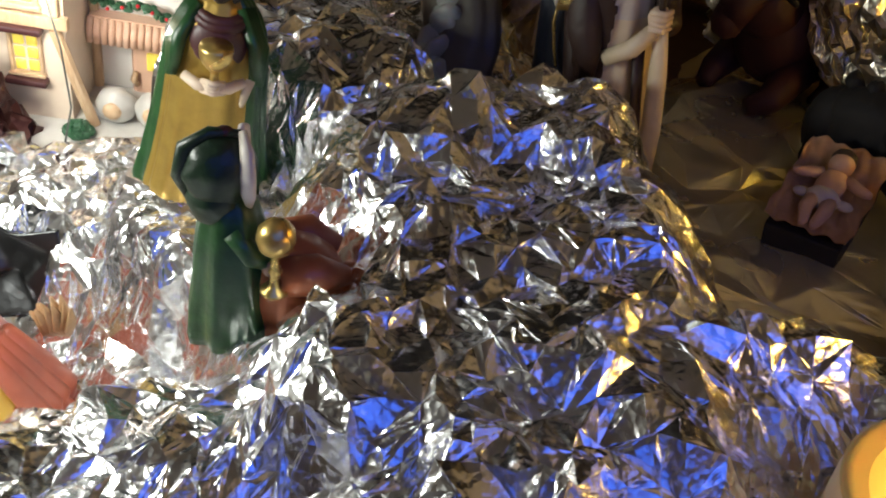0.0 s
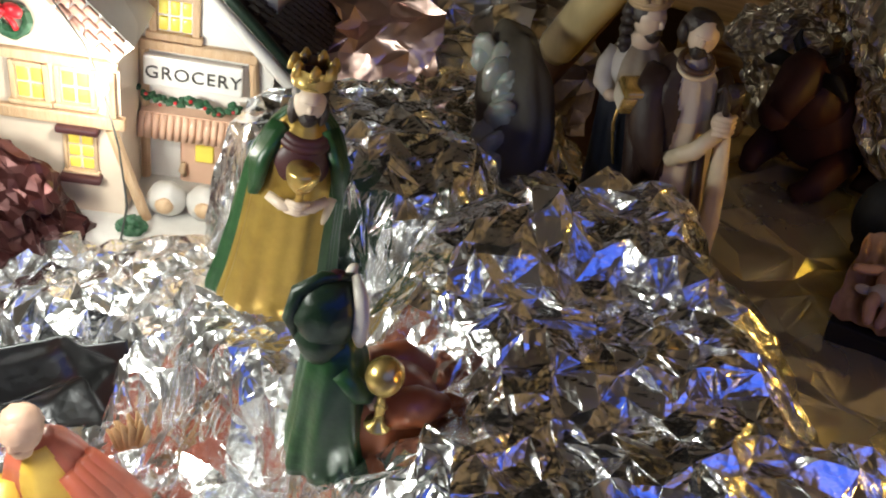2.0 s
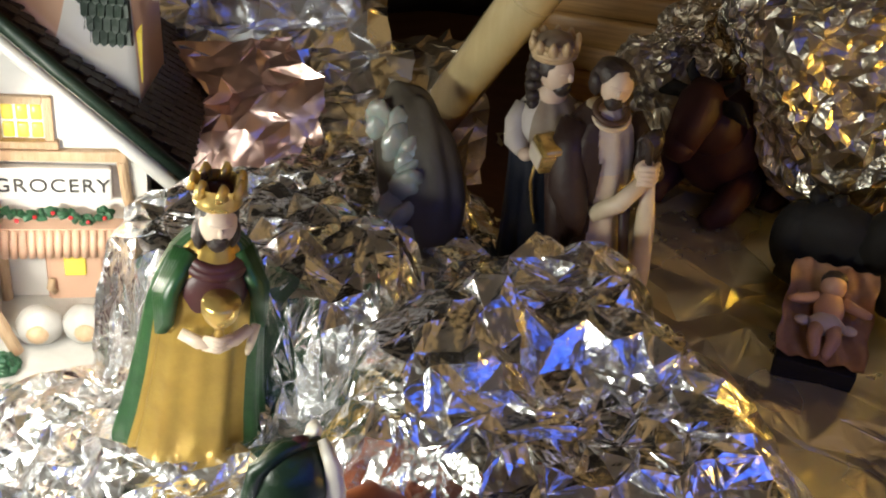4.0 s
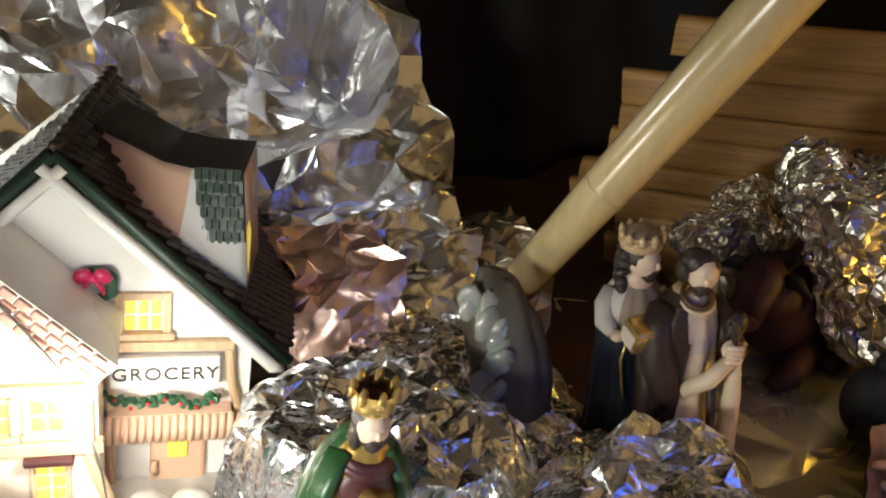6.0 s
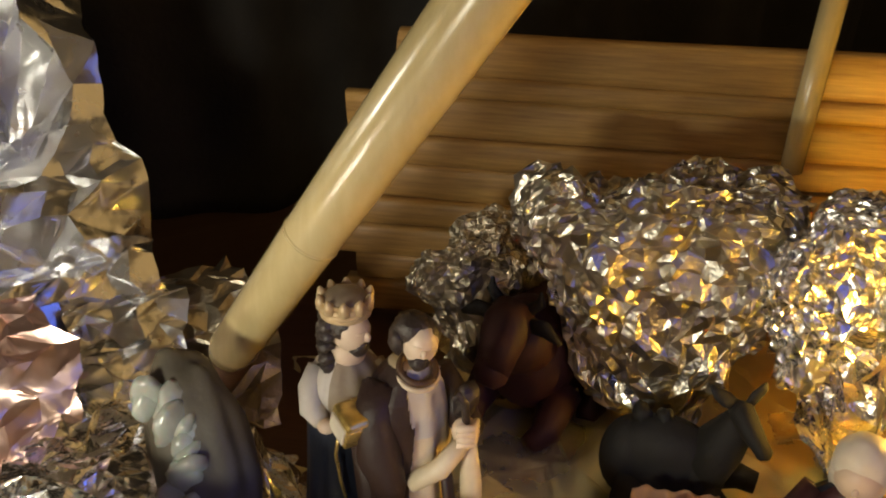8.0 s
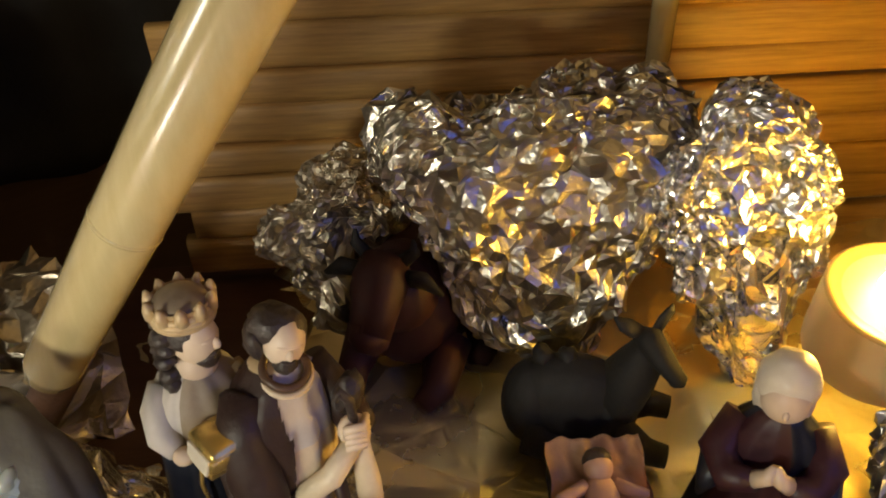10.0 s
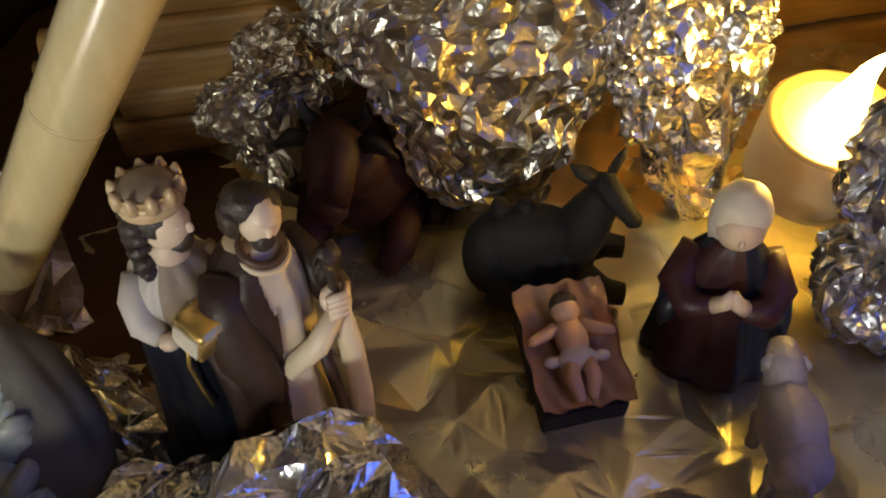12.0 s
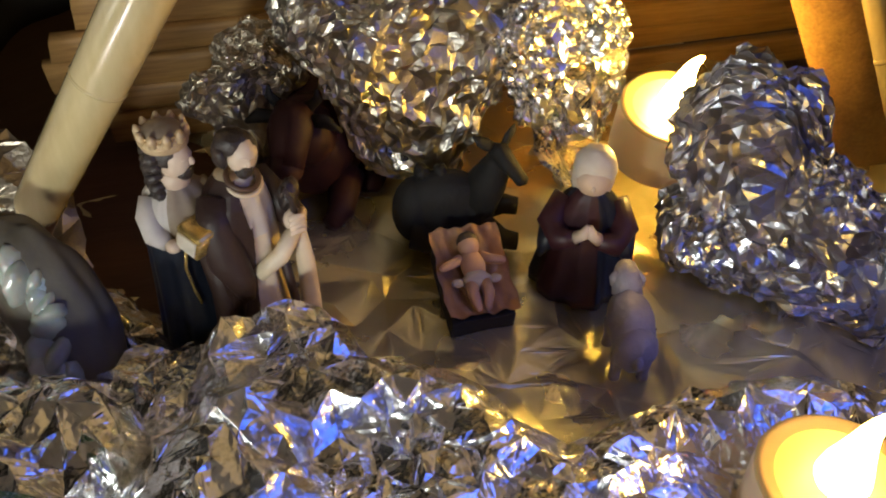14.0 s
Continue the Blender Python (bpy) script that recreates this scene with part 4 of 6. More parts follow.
def chest_king():
    bm = bmesh.new()
    H = 0.0895
    turn = lambda a, c: abs((a - c + math.pi) % (2 * math.pi) - math.pi)
    loft(bm, [(0, 0, z * H, rx, ry) for z, rx, ry in ((0, .0138, .0122), (.04, .0140, .0124), (.12, .0130, .0114), (.22, .0121, .0106), (.34, .0114, .0100), (.46, .0109, .0095), (.58, .0104, .0090), (.66, .0100, .0086))], 0, 96, folds=9, depth=0.05, phase=0.2)
    # pale tunic with a tan mantle over the front
    rings = [(0, 0, z * H, rx, ry) for z, rx, ry in ((.605, .0104, .0094), (.63, .0106, .0096), (.68, .0102, .0090), (.725, .0090, .0080), (.755, .0070, .0066), (.775, .0050, .0050), (.82, .0036, .0036))]
    loft(bm, rings, 1, 96, folds=8, depth=0.05, phase=1.4, by=lambda a, f: 7 if turn(a, -1.05) < 1.05 else 1, swell=lambda a, f: 1.05 if turn(a, -1.05) < 1.05 else 1.0)
    for sx in (-1, 1):
        tube(bm, [(sx * 0.0066, 0.000, 0.735 * H), (sx * 0.0088, -0.0025, 0.685 * H), (sx * 0.0090, -0.0065, 0.640 * H), (sx * 0.0072, -0.0100, 0.628 * H)], [0.0030, 0.0036, 0.0034, 0.0022], 1 if sx < 0 else 7, 20)
        ell(bm, (sx * 0.0060, -0.0116, 0.625 * H), (0.0024, 0.0022, 0.0020), 2, (0, 0, 0), 2)
    c = pose(0.0018, -0.0132, 0.645 * H, 14, 4, 24) @ Matrix.Scale(0.88, 4)
    box(bm, (-0.0066, -0.0048, -0.0040), (0.0066, 0.0048, 0.0022), 3, c, 0.0006)
    box(bm, (-0.0069, -0.0051, 0.0020), (0.0069, 0.0051, 0.0052), 3, c, 0.0016)
    box(bm, (-0.0072, -0.0038, -0.0030), (-0.0064, 0.0038, 0.0030), 5, c, 0.0003)
    for v in ell(bm, (0, 0, 0), (0.0012, 0.0008, 0.0013), 5, (0, 0, 0), 2):
        v.co = c @ (v.co + Vector((0.0010, -0.0052, 0.0010)))
    tube(bm, [(-0.003, -0.0115, 0.60 * H), (-0.0042, -0.0112, 0.52 * H), (-0.0032, -0.0112, 0.42 * H), (-0.0022, -0.0114, 0.36 * H)], 0.0005, 3, 8)
    ell(bm, (0.0006, -0.0020, 0.790 * H), (0.0044, 0.0042, 0.0040), 2, (0, 0, 0), 3)
    head(bm, (0.0012, -0.0030, 0.868 * H), 0.0058, 2, 4, True, (4, 0, 48))
    # curled locks down to the shoulder
    rnd = random.Random(8)
    for k in range(26):
        f = k / 25
        a = 2.3 + 1.3 * rnd.random()
        ell(bm, (0.0004 + 0.0054 * math.cos(a), -0.0016 + 0.0048 * math.sin(a), (0.898 - 0.150 * f) * H), (0.0023, 0.0022, 0.0018), 4, (0, 0, 40 * k), 2, 0.3)
    # roped band and flaring points
    for z, r in ((0.916, 0.0054), (0.927, 0.0057), (0.938, 0.0055)):
        ring = [(0.0004 + r * math.cos(0.2618 * i), -0.0010 + r * math.sin(0.2618 * i), z * H) for i in range(25)]
        tube(bm, ring, 0.0010, 8, 8)
    loft(bm, [(0.0004, -0.0010, z * H, r, r) for z, r in ((.915, .0052), (.938, .0054), (.952, .0058), (.963, .0061))], 8, 48, cap=False, folds=8, depth=0.03)
    for i in range(10):
        a = 2 * math.pi * (i + 0.3) / 10
        p = Vector((0.0004 + 0.0058 * math.cos(a), -0.0010 + 0.0058 * math.sin(a), 0.960 * H))
        o = Vector((math.cos(a), math.sin(a), 0)) * 0.0007
        tube(bm, [p - Vector((0, 0, 0.0020)), p + o * 0.4, p + o + Vector((0, 0, 0.0016))], [0.0014, 0.0013, 0.0004], 8, 10)
    ell(bm, (0.0004, -0.0010, 0.955 * H), (0.0055, 0.0055, 0.0024), 7, (0, 0, 0), 3)
    solo("king_figurine", bm, [NAVY, PALE, PALE_SKIN, GOLD_BRIGHT, HAIR, IVORY, CLOAK, MANTLE, CROWN_TAN], facing(0.0425, 0.2540, 0.0025, -0.34, -1.0),
         "painted king figurine, navy robe, pale tunic, holding a gold chest", "figurine", "nativity figurines")


def staff_man():
    bm = bmesh.new()
    H = 0.0905
    front = lambda a: ((a + math.pi / 2 - 0.45) + math.pi) % (2 * math.pi) - math.pi
    rings = [(0, 0, z * H, rx, ry) for z, rx, ry in ((0, .0125, .0105), (.04, .0128, .0108), (.14, .0122, .0104), (.28, .0118, .0100), (.42, .0118, .0098), (.54, .0118, .0096), (.64, .0112, .0090), (.70, .0098, .0080), (.745, .0068, .0062), (.775, .0042, .0042))]
    fine = []
    for p, q in zip(rings, rings[1:]):
        fine += [tuple(a + (b - a) * k / 10 for a, b in zip(p, q)) for k in range(10)]
    open_from = lambda f: -1.25 + 0.75 * f if f < 0.66 else -0.85 - 0.6 * (f - 0.66)
    loft(bm, fine + [rings[-1]], 0, 160, folds=8, depth=0.05, phase=2.0, by=lambda a, f: (0 if f < 0.60 else 4) if open_from(f) < front(a) < 1.0 else 1,
         swell=lambda a, f: 1.0 if open_from(f) < front(a) < 1.0 else 1.09)
    # the cloak wraps the right shoulder and arm
    tube(bm, [(-0.0080, 0.000, 0.735 * H), (-0.0112, -0.002, 0.64 * H), (-0.0118, -0.0055, 0.54 * H), (-0.0108, -0.0085, 0.46 * H), (-0.0100, -0.0090, 0.38 * H)], [(0.0038, 0.0042), (0.0042, 0.0056), (0.0040, 0.0056), (0.0030, 0.0042), (0.0012, 0.0020)], 1, 20)
    tube(bm, [(-0.0118, -0.0010, 0.60 * H), (-0.0120, -0.0020, 0.36 * H), (-0.0122, -0.0020, 0.15 * H), (-0.0122, -0.0020, 0.01 * H)], [0.0050, 0.0036, 0.0030, 0.0030], 1, 18)
    tube(bm, [(-0.0058, -0.0100, 0.455 * H), (0.0004, -0.0140, 0.505 * H), (0.0056, -0.0155, 0.575 * H)], [0.0024, 0.0027, 0.0023], 0, 16)
    tube(bm, [(0.0092, 0.000, 0.71 * H), (0.0122, -0.005, 0.60 * H), (0.0110, -0.0115, 0.57 * H), (0.0078, -0.0148, 0.60 * H)], [0.0040, 0.0046, 0.0040, 0.0026], 1, 16)
    for k in range(4):
        tube(bm, [(0.0035, -0.0160, (0.585 + 0.018 * k) * H), (0.0070, -0.0180, (0.583 + 0.018 * k) * H), (0.0098, -0.0160, (0.583 + 0.018 * k) * H)], [0.0009, 0.0010, 0.0008], 2, 8)
    ell(bm, (0.0068, -0.0146, 0.612 * H), (0.0034, 0.0026, 0.0034), 2, (0, 0, 0), 2)
    # staff with its dark crook, the hanging sleeve, the cloak's dark inner edge
    tube(bm, [(0.0074, -0.0156, 0.56 * H), (0.0066, -0.0150, 0.70 * H), (0.0050, -0.0140, 0.735 * H), (0.0036, -0.0142, 0.715 * H)], [0.0010, 0.0011, 0.0010, 0.0007], 3, 10)
    tube(bm, [(0.0110, -0.0125, 0.0), (0.0108, -0.0140, 0.20 * H), (0.0092, -0.0152, 0.42 * H), (0.0078, -0.0152, 0.58 * H)], [(0.0026, 0.0034), (0.0024, 0.0032), (0.0022, 0.0028), (0.0018, 0.0020)], 5, 14)
    tube(bm, [(0.0035, -0.0115, 0.50 * H), (0.0050, -0.0128, 0.28 * H), (0.0072, -0.0130, 0.02 * H)], [(0.0026, 0.0016), (0.0030, 0.0014), (0.0030, 0.0014)], 1, 12)
    # open collar: cream shirt, a narrow brown neckline
    for z, r, mt, w in ((0.752, 0.0052, 5, 0.0007), (0.770, 0.0046, 6, 0.0009)):
        tube(bm, [(0.0006 + r * math.cos(0.2618 * i), -0.0038 + 0.85 * r * math.sin(0.2618 * i), (z + 0.022 * math.sin(0.2618 * i)) * H) for i in range(25)], w, mt, 10)
    # cloak thrown over the right shoulder in long folds
    for k in range(3, 6):
        f = k / 5
        tube(bm, [(-0.0068 - 0.0022 * f, 0.0010 - 0.0050 * (1 - f), 0.745 * H), (-0.0100 - 0.0022 * f, -0.0060 + 0.0060 * f, 0.655 * H), (-0.0096 - 0.0030 * f, -0.0104 + 0.0060 * f, 0.545 * H), (-0.0080 - 0.0040 * f, -0.0118 + 0.0070 * f, 0.440 * H), (-0.0096 - 0.0024 * f, -0.0096 + 0.0060 * f, 0.300 * H)], [0.0018, 0.0028, 0.0030, 0.0024, 0.0010], 1, 10)
    head(bm, (0.0004, -0.0052, 0.860 * H), 0.0054, 2, 3, True, (4, 12, -24))
    ell(bm, (0.0004, -0.0028, 0.893 * H), (0.0051, 0.0049, 0.0038), 3, (6, 14, -24), 3, 0.2)
    ell(bm, (0.0105, -0.0105, 0.665 * H), (0.0032, 0.0030, 0.0052), 3, (0, 15, 0), 3, 0.3)
    for k in range(8):
        a = 1.5 + 0.20 * k
        ell(bm, (0.0004 + 0.0048 * math.cos(a), -0.0034 + 0.0047 * math.sin(a), (0.868 - 0.006 * (k % 3)) * H), (0.0018, 0.0018, 0.0034), 3, (0, 0, 0), 2, 0.3)
    solo("shepherd_figurine", bm, [CREAM, CLOAK, PALE_SKIN, HAIR, PALE, CREAM, COLLAR], facing(0.0535, 0.2420, 0.0030, 0.12, -1.0),
         "painted bearded figurine, brown cloak, cream robe, leaning on a staff", "figurine", "nativity figurines")


def kneeling_woman():
    bm = bmesh.new()
    loft(bm, [(0, 0.001, 0.0, .0165, .0150), (0, 0.001, 0.004, .0168, .0152), (0, 0.002, 0.012, .0150, .0135), (0, 0.002, 0.021, .0128, .0112), (0, 0.001, 0.029, .0115, .0098), (0, 0.000, 0.036, .0098, .0085), (0, -0.001, 0.041, .0062, .0060), (0, -0.002, 0.044, .0040, .0040)], 0, 96, folds=8, depth=0.06, phase=0.5,
         by=lambda a, f: 0 if abs(((a + math.pi / 2 + 0.45) + math.pi) % (2 * math.pi) - math.pi) < 0.80 else 1)
    for sx in (-1, 1):
        tube(bm, [(sx * 0.0080, 0.001, 0.037), (sx * 0.0118, -0.004, 0.029), (sx * 0.0085, -0.0105, 0.027), (sx * 0.0035, -0.0130, 0.030)], [0.0042, 0.0050, 0.0042, 0.0026], 0 if sx < 0 else 4, 18)
        tube(bm, [(sx * 0.0118, -0.005, 0.027), (sx * 0.0132, -0.0085, 0.023), (sx * 0.0150, -0.0105, 0.019)], [0.0042, 0.0030, 0.0006], 1, 12)
        tube(bm, [(sx * 0.0040, -0.0125, 0.0300), (sx * 0.0012, -0.0145, 0.0335), (sx * 0.0003, -0.0138, 0.0365)], [0.0022, 0.0019, 0.0008], 2, 10)
    # veil round a bowed face
    ell(bm, (0, 0.0004, 0.0496), (0.0070, 0.0072, 0.0077), 3, (15, 0, 0), 4, 0.06)
    loft(bm, [(0, 0.0012, 0.0400, .0060, .0052), (0, 0.0012, 0.0440, .0069, .0060), (0, 0.0010, 0.0490, .0070, .0067)], 3, 48, folds=6, depth=0.03)
    ell(bm, (0, -0.0030, 0.0466), (0.0055, 0.0050, 0.0060), 2, (20, 0, 0), 4)
    ell(bm, (0, -0.0080, 0.0464), (0.0008, 0.0010, 0.0014), 2, (-10, 0, 0), 2)
    solo("woman_figurine", bm, [WINE, NAVY, PALE_SKIN, IVORY, WINE], facing(0.1445, 0.1770, 0.0035, -0.80, -0.45),
         "painted kneeling woman figurine, white veil, dark red robe, praying", "figurine", "nativity figurines")


def lying_shepherd():
    bm = bmesh.new()
    # coral robe with a yellow sash over the front, spreading to its right hem
    lane = lambda a, c: abs((a - c + math.pi) % (2 * math.pi) - math.pi)
    rings = [(0.0040, 0, 0.0, .0165, .0145), (0.0040, 0, 0.004, .0170, .0148), (0.0030, 0, 0.016, .0148, .0130), (0.0015, 0, 0.028, .0128, .0112), (0.0005, 0, 0.038, .0108, .0095), (0, 0, 0.0440, .0082, .0076), (0, 0, 0.0480, .0046, .0046)]
    fine = []
    for p, q in zip(rings, rings[1:]):
        fine += [tuple(a + (b - a) * k / 4 for a, b in zip(p, q)) for k in range(4)]
    loft(bm, fine + [rings[-1]], 0, 96, folds=7, depth=0.08, phase=0.9, by=lambda a, f: 1 if lane(a, -1.75 + 0.4 * f) < 0.58 else 0, swell=lambda a, f: 1.05 if lane(a, -1.75 + 0.4 * f) < 0.58 else 1.0)
    for k in range(4):
        tube(bm, [(0.0070 + 0.0016 * k, -0.0070 + 0.0020 * k, 0.040), (0.0118 + 0.0016 * k, -0.0086 + 0.0030 * k, 0.026), (0.0150 + 0.0014 * k, -0.0080 + 0.0040 * k, 0.012), (0.0140 + 0.0010 * k, -0.0090 + 0.0045 * k, 0.002)], [0.0022, 0.0032, 0.0036, 0.0026], 0, 12)
    tube(bm, [(-0.0085, -0.0040, 0.038), (-0.0105, -0.0100, 0.028), (-0.0050, -0.0138, 0.022)], [0.0042, 0.0046, 0.0030], 1, 16)
    ell(bm, (-0.0030, -0.0148, 0.0210), (0.0030, 0.0024, 0.0026), 4, (0, 0, 0), 3)
    head(bm, (-0.0010, -0.0030, 0.0540), 0.0062, 2, 3, True, (10, 0, -20))
    solo("shepherd_figurine", bm, [RED, YELLOW, SKIN, SKIN, IVORY], pose(-0.1165, 0.1500, -0.0225, 0, 0, 8) @ Matrix.Scale(0.90, 4),
         "painted shepherd figurine in a coral and yellow robe", "figurine", "nativity figurines")


def crib():
    cr = thing("crib", (0.113, 0.199, FLOOR), "small dark wooden crib with pink straw lining", "crib")
    m = pose(0.1130, 0.2015, FLOOR + 0.002, 0, 0, -39) @ pose(0, 0, 0, 12, 0, 0)
    w, d = 0.0108, 0.0165
    for name, lo, hi in (("front_board", (-w, -d, 0), (w, -d + 0.003, 0.0095)), ("back_board", (-w, d - 0.003, 0), (w, d, 0.0115)),
                         ("side_board", (-w, -d + 0.003, 0), (-w + 0.0025, d - 0.003, 0.0105)), ("side_board", (w - 0.0025, -d + 0.003, 0), (w, d - 0.003, 0.0105)),
                         ("bottom_board", (-w + 0.0025, -d + 0.003, 0.001), (w - 0.0025, d - 0.003, 0.004))):
        bm = bmesh.new()
        box(bm, lo, hi, 0, m, 0.0005)
        part(name, bm, BLACK, cr)
    n = 40
    bm = bmesh.new()
    rows = []
    for j in range(n + 1):
        row = []
        for i in range(n + 1):
            u, v = 2 * i / n - 1, 2 * j / n - 1
            r = max(abs(u), abs(v))
            x = u * (w + 0.0012) * (1 + 0.03 * math.sin(9 * v + 1) * r)
            y = v * (d + 0.0006) * (1 + 0.025 * math.sin(8 * u) * r)
            z = 0.0110 + 0.0026 * r ** 4 + 0.0030 * max(0, v) + 0.0006 * math.sin(13 * u + 5 * v) + 0.0009 * noise.noise(Vector((u * 4, v * 5, 2)))
            row.append(bm.verts.new(m @ Vector((x, y, z))))
        rows.append(row)
    for a, b in zip(rows, rows[1:]):
        for i in range(n):
            bm.faces.new((a[i], a[i + 1], b[i + 1], b[i]))
    bmesh.ops.solidify(bm, geom=bm.faces[:], thickness=0.0012)
    part("straw_lining", bm, PINK, cr, "pinkish crumpled straw lining", True)
    # the doll lies on the lining with spread arms
    bm = bmesh.new()
    ell(bm, (0, 0.0088, 0.0040), (0.0036, 0.0038, 0.0038), 0, (0, 0, 0), 3)
    ell(bm, (0, 0.0108, 0.0042), (0.0037, 0.0030, 0.0036), 1, (0, 0, 0), 3, 0.1)
    ell(bm, (0, 0.0015, 0.0030), (0.0042, 0.0062, 0.0030), 0)
    ell(bm, (0, -0.0040, 0.0030), (0.0050, 0.0034, 0.0034), 2, (0, 0, 0), 3, 0.12)
    for sx in (-1, 1):
        tube(bm, [(sx * 0.0036, 0.0048, 0.0030), (sx * 0.0072, 0.0030, 0.0034), (sx * 0.0100, 0.0018, 0.0040), (sx * 0.0112, 0.0016, 0.0042)], [0.0018, 0.0016, 0.0013, 0.0008], 0, 12)
        tube(bm, [(sx * 0.0022, -0.0050, 0.0034), (sx * 0.0026, -0.0098, 0.0044), (sx * 0.0016, -0.0135, 0.0028), (sx * 0.0016, -0.0150, 0.0034)], [0.0022, 0.0020, 0.0015, 0.0009], 0, 12)
        ell(bm, (sx * 0.0062, -0.0040, 0.0028), (0.0024, 0.0016, 0.0014), 2, (0, 0, 0), 2)
    solo("baby_doll_figurine", bm, [SKIN, HAIR, PALE], m @ pose(0, 0, 0.0118, 6, 0, 0), "small painted baby figurine lying on straw", "figurine", "nativity figurines")


def donkey():
    bm = bmesh.new()
    # lies with folded legs; looks along its own +x
    ell(bm, (-0.006, 0, 0.0150), (0.0230, 0.0115, 0.0135), 0, (0, -4, 0), 4, 0.05)
    ell(bm, (-0.0190, 0, 0.0130), (0.0120, 0.0115, 0.0125), 0, (0, 0, 0), 3)
    ell(bm, (0.0090, 0, 0.0150), (0.0110, 0.0100, 0.0120), 0, (0, 0, 0), 3)
    tube(bm, [(0.010, 0, 0.017), (0.0170, 0.0005, 0.026), (0.0215, 0.000, 0.0335), (0.0225, 0.000, 0.0375)], [(0.0100, 0.0105), (0.0082, 0.0085), (0.0064, 0.0062), (0.0050, 0.0048)], 0, 20)
    # raised head turned out of the wall, ears spread
    tube(bm, [(0.0195, 0.0020, 0.0395), (0.0225, 0.0000, 0.0395), (0.0268, -0.0035, 0.0352), (0.0305, -0.0066, 0.0312), (0.0320, -0.0078, 0.0294), (0.0325, -0.0082, 0.0284)], [(0.0030, 0.0034), (0.0052, 0.0056), (0.0046, 0.0048), (0.0036, 0.0036), (0.0032, 0.0030), (0.0012, 0.0012)], 0, 18)
    tube(bm, [(0.0280, -0.0040, 0.0305), (0.0305, -0.0060, 0.0280), (0.0312, -0.0066, 0.0270)], [0.0024, 0.0022, 0.0010], 0, 12)
    tube(bm, [(0.0200, 0.0005, 0.0415), (0.0165, -0.0005, 0.0435), (0.0130, -0.0010, 0.0455), (0.0100, -0.0010, 0.0480)], [(0.0022, 0.0016), (0.0030, 0.0016), (0.0024, 0.0013), (0.0005, 0.0004)], 0, 12)
    tube(bm, [(0.0245, 0.0015, 0.0420), (0.0265, 0.0030, 0.0455), (0.0285, 0.0042, 0.0485), (0.0292, 0.0046, 0.0510)], [(0.0020, 0.0016), (0.0028, 0.0016), (0.0024, 0.0013), (0.0005, 0.0004)], 0, 12)
    for sy in (-1, 1):
        tube(bm, [(0.0120, sy * 0.0060, 0.0110), (0.0240, sy * 0.0070, 0.0120 if sy > 0 else 0.0050), (0.0310, sy * 0.0070, 0.0110 if sy > 0 else 0.0040)], [0.0056, 0.0040, 0.0034], 0, 12)
        tube(bm, [(-0.0200, sy * 0.0085, 0.0080), (-0.0080, sy * 0.0120, 0.0050), (0.0010, sy * 0.0120, 0.0035)], [0.0065, 0.0042, 0.0028], 0, 12)
    for k in range(2):
        ell(bm, (-0.0160 + 0.0090 * k, 0.001, 0.0275 + 0.0012 * math.sin(3 * k)), (0.0040, 0.0040, 0.0030), 0, (0, 20 * k, 0), 2, 0.5)
    for v in bm.verts:
        if v.co.x > 0.005 and v.co.z > 0.028:
            v.co.z = 0.028 + (v.co.z - 0.028) * 0.72
            v.co.x -= 0.0025 * min(1, (v.co.z - 0.028) / 0.006)
    solo("donkey_figurine", bm, [BLACK], pose(0.1345, 0.2250, FLOOR, 0, 0, math.degrees(math.atan2(-0.80, 0.61))) @ Matrix.Diagonal((0.74, 0.80, 1.10, 1)), "black lying donkey figurine behind the crib", "figurine", "nativity figurines")


